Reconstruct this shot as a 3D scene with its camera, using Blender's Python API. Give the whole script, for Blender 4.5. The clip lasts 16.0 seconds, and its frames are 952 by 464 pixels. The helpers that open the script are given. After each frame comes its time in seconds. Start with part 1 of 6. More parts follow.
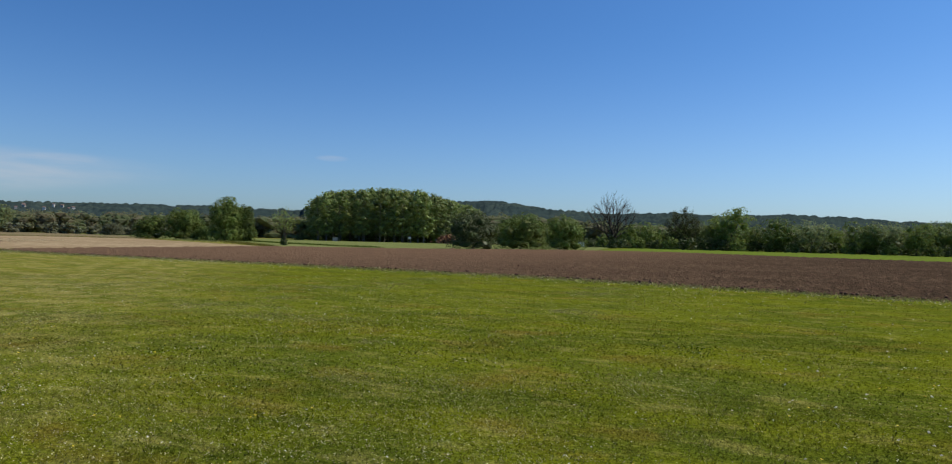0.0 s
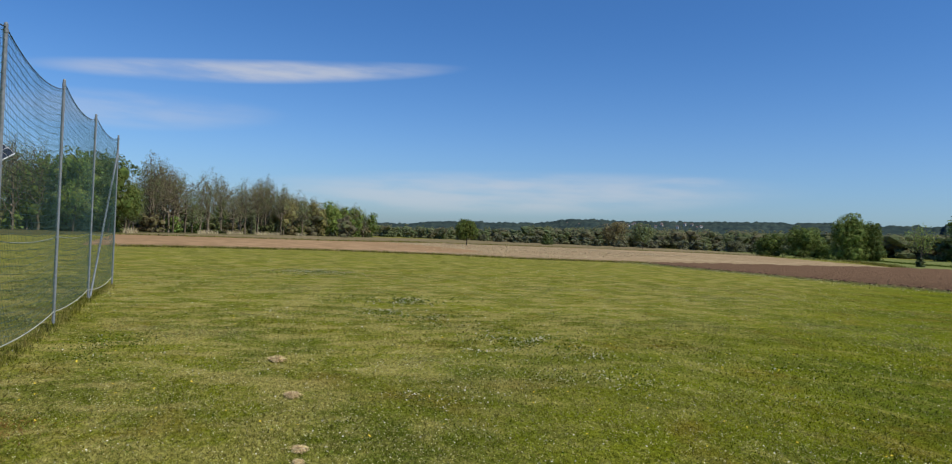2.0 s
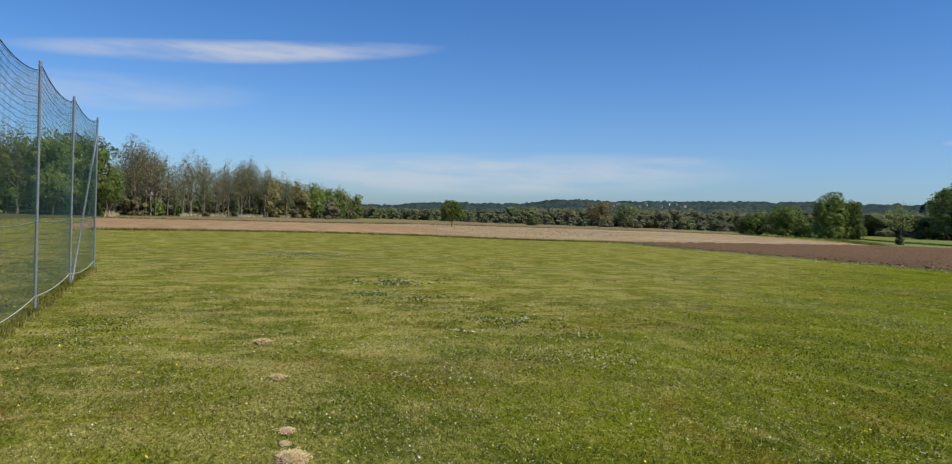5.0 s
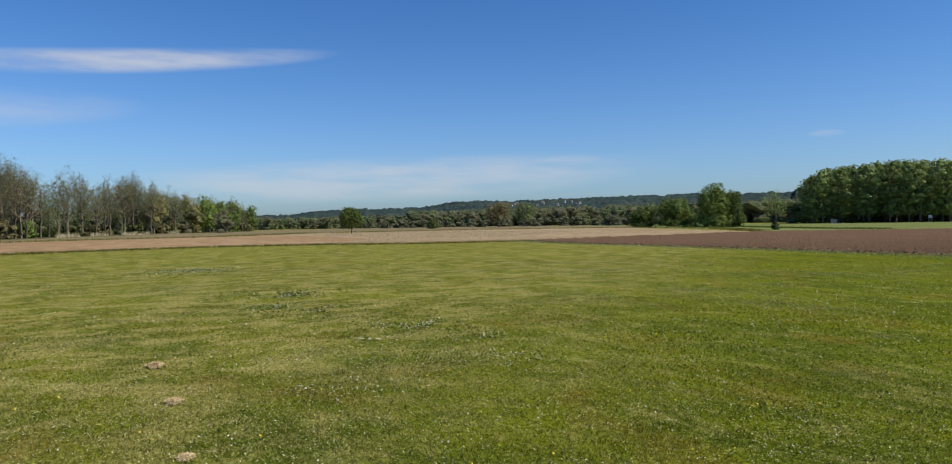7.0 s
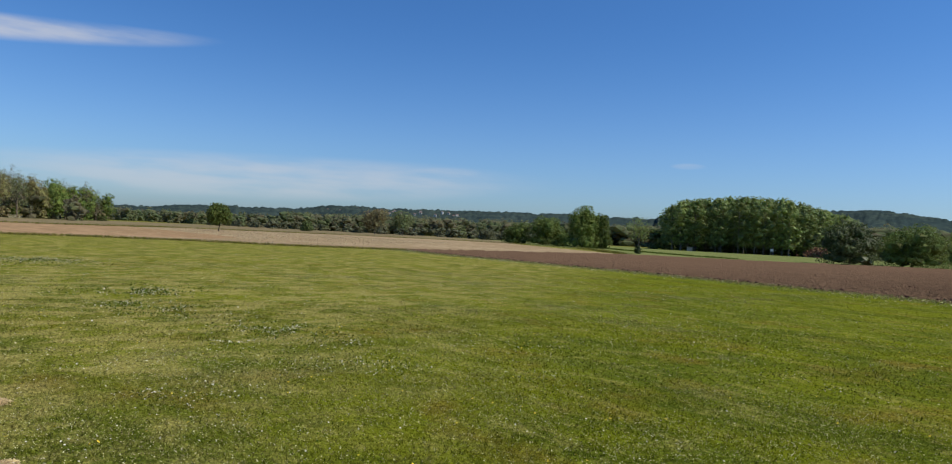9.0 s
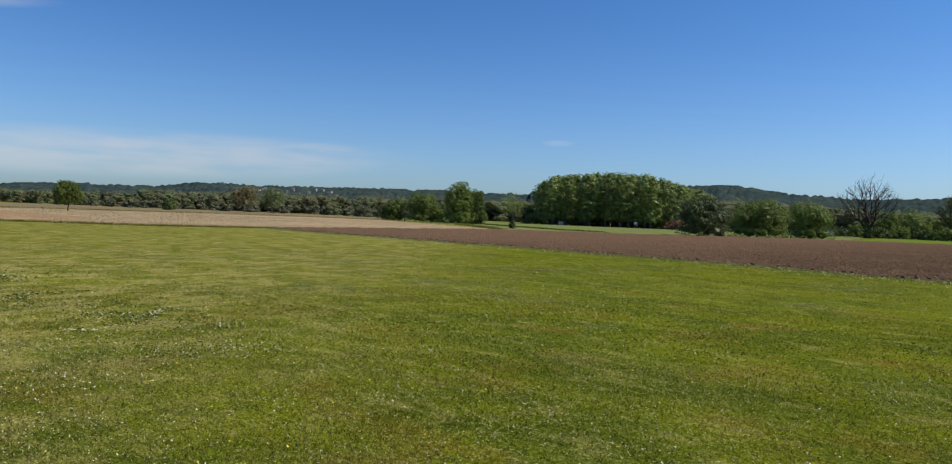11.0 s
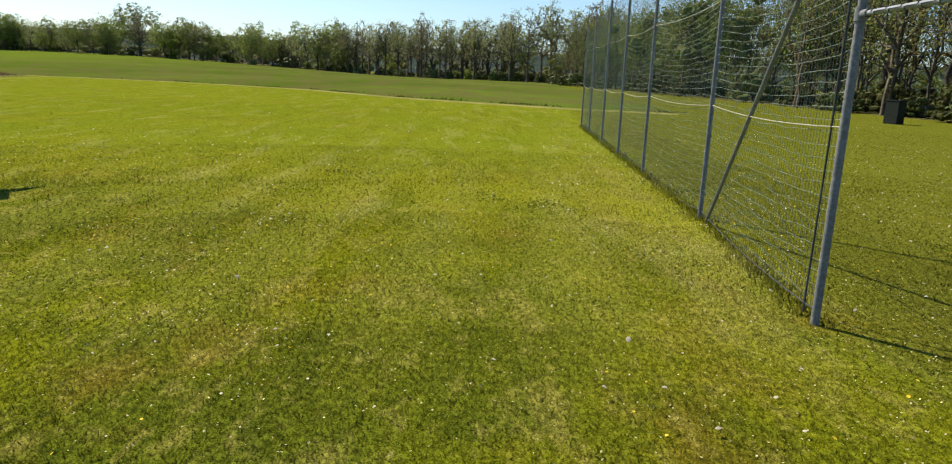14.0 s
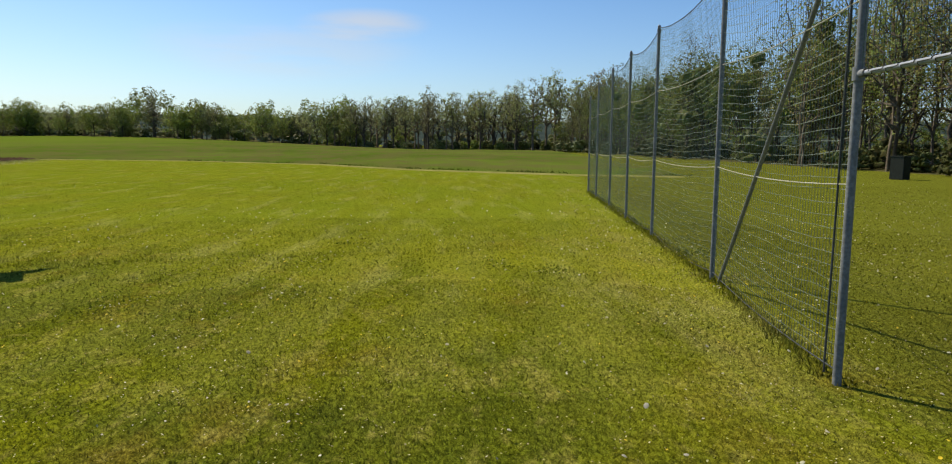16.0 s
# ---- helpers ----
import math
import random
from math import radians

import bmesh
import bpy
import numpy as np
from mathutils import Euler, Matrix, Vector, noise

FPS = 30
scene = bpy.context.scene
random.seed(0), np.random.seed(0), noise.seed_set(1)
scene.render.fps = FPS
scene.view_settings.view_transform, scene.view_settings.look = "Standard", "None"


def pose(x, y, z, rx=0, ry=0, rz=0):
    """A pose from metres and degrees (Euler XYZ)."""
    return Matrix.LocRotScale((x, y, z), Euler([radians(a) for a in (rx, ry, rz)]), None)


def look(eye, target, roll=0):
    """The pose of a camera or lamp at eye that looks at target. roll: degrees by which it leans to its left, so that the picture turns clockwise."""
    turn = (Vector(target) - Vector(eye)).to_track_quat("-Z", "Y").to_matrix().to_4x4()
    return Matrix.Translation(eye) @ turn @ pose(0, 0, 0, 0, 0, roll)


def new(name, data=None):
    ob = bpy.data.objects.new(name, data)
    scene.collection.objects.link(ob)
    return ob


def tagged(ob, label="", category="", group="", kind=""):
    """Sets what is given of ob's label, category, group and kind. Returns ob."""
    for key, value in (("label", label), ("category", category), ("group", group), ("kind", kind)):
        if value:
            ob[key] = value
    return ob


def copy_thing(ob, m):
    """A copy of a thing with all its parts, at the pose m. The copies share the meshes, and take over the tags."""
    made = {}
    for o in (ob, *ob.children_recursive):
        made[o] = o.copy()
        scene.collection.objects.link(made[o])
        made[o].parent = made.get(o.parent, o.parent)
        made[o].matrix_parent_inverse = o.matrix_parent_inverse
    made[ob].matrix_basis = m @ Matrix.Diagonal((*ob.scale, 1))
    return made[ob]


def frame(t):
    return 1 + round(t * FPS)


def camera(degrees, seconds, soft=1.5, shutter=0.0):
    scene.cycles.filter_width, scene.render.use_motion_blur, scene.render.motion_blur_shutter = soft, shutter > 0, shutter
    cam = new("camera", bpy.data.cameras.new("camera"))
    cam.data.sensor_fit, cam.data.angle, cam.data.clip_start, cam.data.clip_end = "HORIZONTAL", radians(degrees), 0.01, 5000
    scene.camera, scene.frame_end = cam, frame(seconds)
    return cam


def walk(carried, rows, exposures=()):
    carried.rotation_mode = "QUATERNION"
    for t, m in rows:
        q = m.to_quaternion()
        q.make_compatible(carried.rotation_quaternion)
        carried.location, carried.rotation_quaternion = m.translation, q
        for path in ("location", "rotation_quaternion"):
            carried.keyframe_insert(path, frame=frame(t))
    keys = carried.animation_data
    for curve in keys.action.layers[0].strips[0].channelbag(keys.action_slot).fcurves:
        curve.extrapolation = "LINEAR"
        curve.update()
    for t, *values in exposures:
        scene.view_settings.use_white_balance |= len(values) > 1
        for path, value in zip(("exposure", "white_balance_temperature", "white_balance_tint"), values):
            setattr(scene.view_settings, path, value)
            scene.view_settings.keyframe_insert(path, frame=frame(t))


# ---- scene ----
# Eye height 1.65 m; the camera turns about the one who holds it.
ARM = 0.08
EYE = 1.65
cam = camera(67.93, 16.0, soft=1.15, shutter=0.05)
PATH = [(0.0, -23.15, 0.69, 1.45), (0.5, -36.77, 1.15, 1.73), (1.0, -52.98, 0.95, 3.38), (1.5, -63.42, 0.85, 2.37), (2.0, -70.50, 0.48, 2.37),
        (2.5, -72.17, 0.03, 2.18), (3.0, -72.52, -0.76, 1.86), (3.5, -71.82, -1.75, 1.43), (3.7, -71.26, -1.97, 1.59), (5.8, -67.29, 0.09, 1.90),
        (6.0, -66.38, 0.24, 1.84), (6.5, -63.37, 0.09, 0.72), (7.0, -61.26, -0.65, -0.83), (7.5, -59.29, -1.26, -1.10), (8.0, -55.33, -1.08, 0.67),
        (8.2, -54.12, -0.60, 1.63), (10.3, -46.53, -0.23, 2.92), (10.5, -45.06, -0.66, 3.14), (11.0, -41.21, -1.15, 2.28), (11.5, -36.36, -7.02, -1.59),
        (11.7, -33.99, -7.34, -2.06), (12.0, -29.01, -7.16, -2.69), (12.3, -20.25, -7.09, -2.49), (12.5, -12.91, -7.29, -2.21), (12.7, -3.62, -7.23, -1.70),
        (12.9, 9.80, -7.51, -2.18), (13.0, 19.20, -8.00, -2.38), (13.1, 30.40, -8.89, -2.90), (13.2, 41.70, -10.74, -2.58), (13.3, 52.95, -12.44, -2.44),
        (13.4, 64.00, -13.41, -1.00), (13.5, 71.11, -13.81, -0.19), (13.6, 79.49, -14.69, 0.22), (13.8, 90.36, -14.17, 2.00), (14.0, 94.18, -12.55, 2.28),
        (14.1, 95.74, -11.89, 2.56), (14.5, 98.75, -9.94, 3.08), (15.0, 99.05, -8.55, 3.01), (15.5, 96.43, -7.84, 2.26), (16.0, 93.23, -7.06, 0.40)]
walk(cam, [(t, pose(ARM * math.sin(radians(h)), ARM * math.cos(radians(h)), EYE, 90 + p, 0, -h) @ pose(0, 0, 0, 0, 0, r))
           for t, h, p, r in PATH], exposures=[(0, -0.07, 6800, 10), (0.6, -0.02, 6750, 10), (1.5, 0.0, 6700, 10), (3.5, 0.10, 6750, 10), (7.0, 0.06, 6700, 10), (8.2, 0.02, 6700, 10), (11.0, 0.04, 6800, 10), (12.3, 0.24, 7500, 10), (13.0, 0.22, 7900, 10), (13.3, 0.08, 8200, 10), (13.5, 0.10, 8300, 10), (13.8, 0.45, 8400, 10), (14.1, 0.58, 8400, 10), (14.6, 0.48, 8300, 10), (15.1, 0.28, 8300, 10), (16, 0.25, 8300, 10)])

# ---------------------------------------------------------------- sky and sun
SUN_AZ, SUN_EL = 48.0, 49.0


def toward(az, el=0.0):
    """Unit vector for a bearing (degrees from +y to +x) and a height angle."""
    a, e = radians(az), radians(el)
    return Vector((math.sin(a) * math.cos(e), math.cos(a) * math.cos(e), math.sin(e)))


def link(nt, a, b):
    nt.links.new(a, b)


def maths(nt, op, a, b=None, c=None):
    n = nt.nodes.new("ShaderNodeMath")
    n.operation = op
    for i, v in enumerate((a, b, c)):
        if v is None:
            continue
        if isinstance(v, (int, float)):
            n.inputs[i].default_value = v
        else:
            nt.links.new(v, n.inputs[i])
    return n.outputs[0]


def span(nt, value, lo, hi, out_lo=0.0, out_hi=1.0):
    n = nt.nodes.new("ShaderNodeMapRange")
    n.interpolation_type = "SMOOTHSTEP"
    nt.links.new(value, n.inputs["Value"])
    n.inputs["From Min"].default_value, n.inputs["From Max"].default_value = lo, hi
    n.inputs["To Min"].default_value, n.inputs["To Max"].default_value = out_lo, out_hi
    return n.outputs["Result"]


def build_world():
    world = bpy.data.worlds.new("sky")
    scene.world = world
    world.use_nodes = True
    nt = world.node_tree
    back = nt.nodes["Background"]
    sky = nt.nodes.new("ShaderNodeTexSky")
    sky.sky_type, sky.sun_disc = "NISHITA", False
    sky.sun_elevation, sky.sun_rotation = radians(SUN_EL), radians(SUN_AZ)
    sky.air_density, sky.dust_density, sky.ozone_density, sky.altitude = 1.0, 1.2, 2.2, 100
    # thin streaks of cirrus, low in the west
    co = nt.nodes.new("ShaderNodeTexCoord")
    xyz = nt.nodes.new("ShaderNodeSeparateXYZ")
    link(nt, co.outputs["Generated"], xyz.inputs[0])
    az = maths(nt, "MULTIPLY", maths(nt, "ARCTAN2", xyz.outputs[0], xyz.outputs[1]), 57.2958)
    el = maths(nt, "MULTIPLY", maths(nt, "ARCSINE", xyz.outputs[2]), 57.2958)
    flat = nt.nodes.new("ShaderNodeCombineXYZ")
    link(nt, maths(nt, "MULTIPLY", az, 0.07), flat.inputs[0])
    link(nt, maths(nt, "MULTIPLY", el, 0.45), flat.inputs[1])
    wisp = nt.nodes.new("ShaderNodeTexNoise")
    link(nt, flat.outputs[0], wisp.inputs["Vector"])
    wisp.inputs["Scale"].default_value, wisp.inputs["Detail"].default_value = 1.6, 5
    grain = span(nt, wisp.outputs["Fac"], 0.3, 0.62)

    def streak(az0, el0, half_az, half_el, slope, strength):
        """A soft lens-shaped bank of thin cloud."""
        da = maths(nt, "SUBTRACT", az, az0)
        de = maths(nt, "SUBTRACT", maths(nt, "SUBTRACT", el, el0), maths(nt, "MULTIPLY", da, slope))
        q = maths(nt, "ADD", maths(nt, "POWER", maths(nt, "DIVIDE", da, half_az), 2), maths(nt, "POWER", maths(nt, "DIVIDE", de, half_el), 2))
        return maths(nt, "MULTIPLY", span(nt, q, 1.0, 0.0), strength)

    total = None
    for s in CLOUDS:
        v = streak(*s)
        total = v if total is None else maths(nt, "MAXIMUM", total, v)
    cover = maths(nt, "MULTIPLY", total, maths(nt, "ADD", maths(nt, "MULTIPLY", grain, 0.75), 0.25))
    mix = nt.nodes.new("ShaderNodeMix")
    mix.data_type = "RGBA"
    link(nt, cover, mix.inputs["Factor"])
    tint = nt.nodes.new("ShaderNodeMix")
    tint.data_type, tint.blend_type = "RGBA", "MULTIPLY"
    tint.inputs["Factor"].default_value = 1.0
    link(nt, sky.outputs[0], tint.inputs[6])
    # a deeper blue with height, a paler rim near the horizon
    grade = nt.nodes.new("ShaderNodeMix")
    grade.data_type = "RGBA"
    link(nt, span(nt, el, -4.0, 19.0), grade.inputs["Factor"])
    grade.inputs[6].default_value, grade.inputs[7].default_value = SKY_LOW, SKY_HIGH
    link(nt, grade.outputs[2], tint.inputs[7])
    link(nt, tint.outputs[2], mix.inputs[6])
    mix.inputs[7].default_value = (6.6, 6.9, 7.6, 1)
    link(nt, mix.outputs[2], back.inputs["Color"])
    back.inputs["Strength"].default_value = SKY_STRENGTH


SKY_STRENGTH = 0.087
SKY_LOW, SKY_HIGH = (0.92, 1.215, 1.67, 1), (0.415, 0.86, 1.42, 1)
CLOUDS = [(-88, 12.0, 17, 1.0, 0.09, 0.75), (-97, 8.2, 12, 1.6, 0.05, 0.3), (-68, 3.7, 24, 2.0, 0.03, 0.55), (-55, 4.8, 5, 0.7, 0.05, 0.45),
          (-34.8, 6.2, 1.5, 0.3, 0.0, 0.3), (84, 9.0, 6, 1.5, 0.05, 0.5), (78, 7, 12, 2.5, 0.0, 0.25)]
build_world()
sun_data = bpy.data.lights.new("sun", "SUN")
sun_data.energy, sun_data.angle, sun_data.color = 4.8, radians(0.53), (1.0, 0.95, 0.86)
sun = new("sun", sun_data)
sun.matrix_world = look(toward(SUN_AZ, SUN_EL) * 100, (0, 0, 0))


# ---------------------------------------------------------------- materials
def material(name, colours, scales=(3.0, 0.4), rough=0.9, bump=0.0, bump_scale=20.0, island=0.0, object_random=0.0, translucent=0.0,
             metal=0.0, spec=0.3, stretch=(1, 1, 1), band=(0.35, 0.65), bump_distance=0.02, drift=None):
    """Two scales of noise choose among three colours; island and object randomness vary the brightness."""
    m = bpy.data.materials.new(name)
    m.use_nodes = True
    nt = m.node_tree
    nt.nodes.clear()
    out = nt.nodes.new("ShaderNodeOutputMaterial")
    co = nt.nodes.new("ShaderNodeTexCoord")
    mp = nt.nodes.new("ShaderNodeMapping")
    link(nt, co.outputs["Object"], mp.inputs["Vector"])
    mp.inputs["Scale"].default_value = stretch
    noises = []
    for s in scales:
        n = nt.nodes.new("ShaderNodeTexNoise")
        link(nt, mp.outputs[0], n.inputs["Vector"])
        n.inputs["Scale"].default_value, n.inputs["Detail"].default_value = s, 4
        noises.append(span(nt, n.outputs["Fac"], *band))
    a, b, c = colours
    mix1 = nt.nodes.new("ShaderNodeMix")
    mix1.data_type = "RGBA"
    link(nt, noises[0], mix1.inputs["Factor"])
    mix1.inputs[6].default_value, mix1.inputs[7].default_value = (*a, 1), (*b, 1)
    mix2 = nt.nodes.new("ShaderNodeMix")
    mix2.data_type = "RGBA"
    link(nt, maths(nt, "MULTIPLY", noises[1], 0.75), mix2.inputs["Factor"])
    link(nt, mix1.outputs[2], mix2.inputs[6])
    mix2.inputs[7].default_value = (*c, 1)
    colour = mix2.outputs[2]
    if drift:
        x0, x1, other, amount, axis = drift
        xyz = nt.nodes.new("ShaderNodeSeparateXYZ")
        link(nt, co.outputs["Object"], xyz.inputs[0])
        mix3 = nt.nodes.new("ShaderNodeMix")
        mix3.data_type = "RGBA"
        link(nt, span(nt, xyz.outputs[axis], x0, x1, 0.0, amount), mix3.inputs["Factor"])
        link(nt, colour, mix3.inputs[6])
        mix3.inputs[7].default_value = (*other, 1)
        colour = mix3.outputs[2]
    gain = None
    if island:
        g = nt.nodes.new("ShaderNodeNewGeometry")
        gain = span(nt, g.outputs["Random Per Island"], 0, 1, 1 - island, 1 + island)
    if object_random:
        oi = nt.nodes.new("ShaderNodeObjectInfo")
        g2 = span(nt, oi.outputs["Random"], 0, 1, 1 - object_random, 1 + object_random)
        gain = g2 if gain is None else maths(nt, "MULTIPLY", gain, g2)
    if gain is not None:
        hsv = nt.nodes.new("ShaderNodeHueSaturation")
        link(nt, colour, hsv.inputs["Color"])
        link(nt, gain, hsv.inputs["Value"])
        if island:
            link(nt, span(nt, g.outputs["Random Per Island"], 0, 1, 0.5 - 0.03, 0.5 + 0.02), hsv.inputs["Hue"])
        colour = hsv.outputs[0]
    bsdf = nt.nodes.new("ShaderNodeBsdfPrincipled")
    link(nt, colour, bsdf.inputs["Base Color"])
    bsdf.inputs["Roughness"].default_value, bsdf.inputs["Metallic"].default_value = rough, metal
    bsdf.inputs["Specular IOR Level"].default_value = spec
    if bump:
        n = nt.nodes.new("ShaderNodeTexNoise")
        link(nt, mp.outputs[0], n.inputs["Vector"])
        n.inputs["Scale"].default_value, n.inputs["Detail"].default_value = bump_scale, 6
        bp = nt.nodes.new("ShaderNodeBump")
        bp.inputs["Strength"].default_value, bp.inputs["Distance"].default_value = bump, bump_distance
        link(nt, n.outputs["Fac"], bp.inputs["Height"])
        link(nt, bp.outputs[0], bsdf.inputs["Normal"])
    shader = bsdf.outputs[0]
    if translucent:
        tr = nt.nodes.new("ShaderNodeBsdfTranslucent")
        link(nt, colour, tr.inputs["Color"])
        ms = nt.nodes.new("ShaderNodeMixShader")
        ms.inputs[0].default_value = translucent
        link(nt, shader, ms.inputs[1])
        link(nt, tr.outputs[0], ms.inputs[2])
        shader = ms.outputs[0]
    link(nt, shader, out.inputs["Surface"])
    return m

def lawn_material(name, blades):
    """Mown grass: mowing streaks, yellow and clover-dark patches, dry tufts; the same pattern on the ground and on its blades."""
    m = bpy.data.materials.new(name)
    m.use_nodes = True
    nt = m.node_tree
    nt.nodes.clear()
    out = nt.nodes.new("ShaderNodeOutputMaterial")
    co = nt.nodes.new("ShaderNodeTexCoord")

    def patch(scale, stretch, shift, lo, hi, detail=4):
        mp = nt.nodes.new("ShaderNodeMapping")
        link(nt, co.outputs["Object"], mp.inputs["Vector"])
        mp.inputs["Scale"].default_value, mp.inputs["Location"].default_value = (*stretch, 0.0), (shift, shift * 2, 0)
        mp.inputs["Rotation"].default_value = (0, 0, radians(7))
        n = nt.nodes.new("ShaderNodeTexNoise")
        link(nt, mp.outputs[0], n.inputs["Vector"])
        n.inputs["Scale"].default_value, n.inputs["Detail"].default_value, n.inputs["Roughness"].default_value = scale, detail, 0.62
        return span(nt, n.outputs["Fac"], lo, hi), n.outputs["Fac"]

    colour = None
    layers = [((0.119, 0.135, 0.009), 0.45, (0.6, 1.2), 1.0, 0.38, 0.62, 1.0), ((0.039, 0.057, 0.007), 1.5, (0.8, 1.0), 7.0, 0.49, 0.68, 0.48),
              ((0.245, 0.222, 0.055), 1.9, (0.6, 1.2), 13.0, 0.52, 0.70, 0.58), ((0.165, 0.112, 0.020), 0.7, (0.8, 1.0), 21.0, 0.52, 0.73, 0.62), ((0.24, 0.22, 0.055), 6.0, (0.7, 1.2), 31.0, 0.52, 0.70, 0.5),
              ((0.026, 0.044, 0.006), 9.0, (0.8, 1.1), 47.0, 0.52, 0.68, 0.42)]
    for col, scale, stretch, shift, lo, hi, most in layers:
        f = maths(nt, "MULTIPLY", patch(scale, stretch, shift, lo, hi)[0], most)
        mix = nt.nodes.new("ShaderNodeMix")
        mix.data_type = "RGBA"
        link(nt, f, mix.inputs["Factor"])
        if colour is None:
            mix.inputs[6].default_value = (0.077, 0.098, 0.010, 1)
        else:
            link(nt, colour, mix.inputs[6])
        mix.inputs[7].default_value = (*col, 1)
        colour = mix.outputs[2]
    # worn, duller turf to the west and yellower turf to the east
    xyz = nt.nodes.new("ShaderNodeSeparateXYZ")
    link(nt, co.outputs["Object"], xyz.inputs[0])
    worn = span(nt, maths(nt, "ADD", xyz.outputs[0], maths(nt, "MULTIPLY", xyz.outputs[1], 0.75)), 0.0, -9.0)
    worn = maths(nt, "MULTIPLY", worn, maths(nt, "ADD", maths(nt, "MULTIPLY", patch(1.3, (1.2, 0.7), 17.0, 0.45, 0.60)[0], 0.62), maths(nt, "ADD", maths(nt, "MULTIPLY", patch(6.0, (0.8, 1.1), 41.0, 0.42, 0.66)[0], 0.30), 0.06)))
    gold = maths(nt, "MULTIPLY", span(nt, maths(nt, "SUBTRACT", xyz.outputs[0], maths(nt, "MULTIPLY", xyz.outputs[1], 0.7)), 2.0, 12.0), maths(nt, "ADD", maths(nt, "MULTIPLY", patch(0.8, (0.6, 1.3), 63.0, 0.38, 0.62)[0], 0.50), 0.28))
    pale = maths(nt, "MULTIPLY", span(nt, maths(nt, "SUBTRACT", xyz.outputs[0], maths(nt, "MULTIPLY", xyz.outputs[1], 0.4)), 3.0, 9.0), maths(nt, "MULTIPLY", patch(0.9, (0.35, 1.7), 71.0, 0.52, 0.66)[0], 0.28))
    fresh = maths(nt, "MULTIPLY", span(nt, xyz.outputs[0], 9.0, 19.0), maths(nt, "ADD", maths(nt, "MULTIPLY", patch(0.35, (0.5, 1.3), 57.0, 0.36, 0.62)[0], 0.5), 0.28))
    # shade on the grass beyond the eastern net, put into the turf colour
    painted_shade = maths(nt, "MULTIPLY", span(nt, maths(nt, "ADD", maths(nt, "ADD", xyz.outputs[1], 2.4), maths(nt, "MULTIPLY", xyz.outputs[0], 0.13)), 0.3, -0.8), maths(nt, "MULTIPLY", span(nt, xyz.outputs[0], 1.0, 4.0), 0.78))
    # trodden strip and mowing stripes along the foot of the eastern net
    off = maths(nt, "ADD", maths(nt, "ADD", xyz.outputs[1], 2.19), maths(nt, "MULTIPLY", xyz.outputs[0], 0.13))
    east = span(nt, xyz.outputs[0], 3.0, 6.0)
    trod = maths(nt, "MULTIPLY", maths(nt, "MULTIPLY", span(nt, maths(nt, "ABSOLUTE", maths(nt, "SUBTRACT", off, 0.75)), 0.9, 0.1), east), maths(nt, "MULTIPLY", patch(0.9, (0.5, 1.4), 27.0, 0.35, 0.65)[0], 0.6))
    band = maths(nt, "MULTIPLY", maths(nt, "ADD", maths(nt, "SINE", maths(nt, "MULTIPLY", off, 4.6)), 1.0), 0.13)
    band = maths(nt, "MULTIPLY", maths(nt, "MULTIPLY", band, east), span(nt, off, 16.0, 1.0, 0.0, 1.5))
    for f, col in ((band, (0.185, 0.200, 0.040)), (trod, (0.225, 0.185, 0.065)), (worn, (0.262, 0.226, 0.070)), (gold, (0.170, 0.184, 0.017)), (fresh, (0.118, 0.156, 0.013)), (pale, (0.262, 0.262, 0.085)), (painted_shade, (0.092, 0.102, 0.015))):
        mix = nt.nodes.new("ShaderNodeMix")
        mix.data_type = "RGBA"
        link(nt, f, mix.inputs["Factor"])
        link(nt, colour, mix.inputs[6])
        mix.inputs[7].default_value = (*col, 1)
        colour = mix.outputs[2]
    hsv = nt.nodes.new("ShaderNodeHueSaturation")
    link(nt, colour, hsv.inputs["Color"])
    if blades:
        g = nt.nodes.new("ShaderNodeNewGeometry")
        clot = span(nt, patch(42, (1, 1), 3.0, 0.3, 0.7, 3)[1], 0.36, 0.64, 0.62, 1.45)
        link(nt, maths(nt, "MULTIPLY", clot, span(nt, g.outputs["Random Per Island"], 0, 1, 0.58, 1.28)), hsv.inputs["Value"])
        link(nt, span(nt, g.outputs["Random Per Island"], 0, 1, 0.515, 0.485), hsv.inputs["Hue"])
    else:
        speck = maths(nt, "MULTIPLY", maths(nt, "ADD", patch(22, (0.8, 1.2), 3.0, 0.3, 0.7, 6)[1], patch(90, (1, 1), 5.0, 0.3, 0.7, 3)[1]), 0.5)
        link(nt, span(nt, speck, 0.38, 0.62, 0.38, 1.62), hsv.inputs["Value"])
    bsdf = nt.nodes.new("ShaderNodeBsdfPrincipled")
    link(nt, hsv.outputs[0], bsdf.inputs["Base Color"])
    bsdf.inputs["Roughness"].default_value, bsdf.inputs["Specular IOR Level"].default_value = (0.8, 0.02) if blades else (1.0, 0.0)
    shader = bsdf.outputs[0]
    if blades:
        lift = nt.nodes.new("ShaderNodeVectorMath")
        lift.operation = "ADD"
        link(nt, g.outputs["Normal"], lift.inputs[0])
        lift.inputs[1].default_value = (0, 0, 2.2)
        unit = nt.nodes.new("ShaderNodeVectorMath")
        unit.operation = "NORMALIZE"
        link(nt, lift.outputs[0], unit.inputs[0])
        link(nt, unit.outputs[0], bsdf.inputs["Normal"])
        tr = nt.nodes.new("ShaderNodeBsdfTranslucent")
        link(nt, hsv.outputs[0], tr.inputs["Color"])
        ms = nt.nodes.new("ShaderNodeMixShader")
        ms.inputs[0].default_value = 0.42
        link(nt, shader, ms.inputs[1])
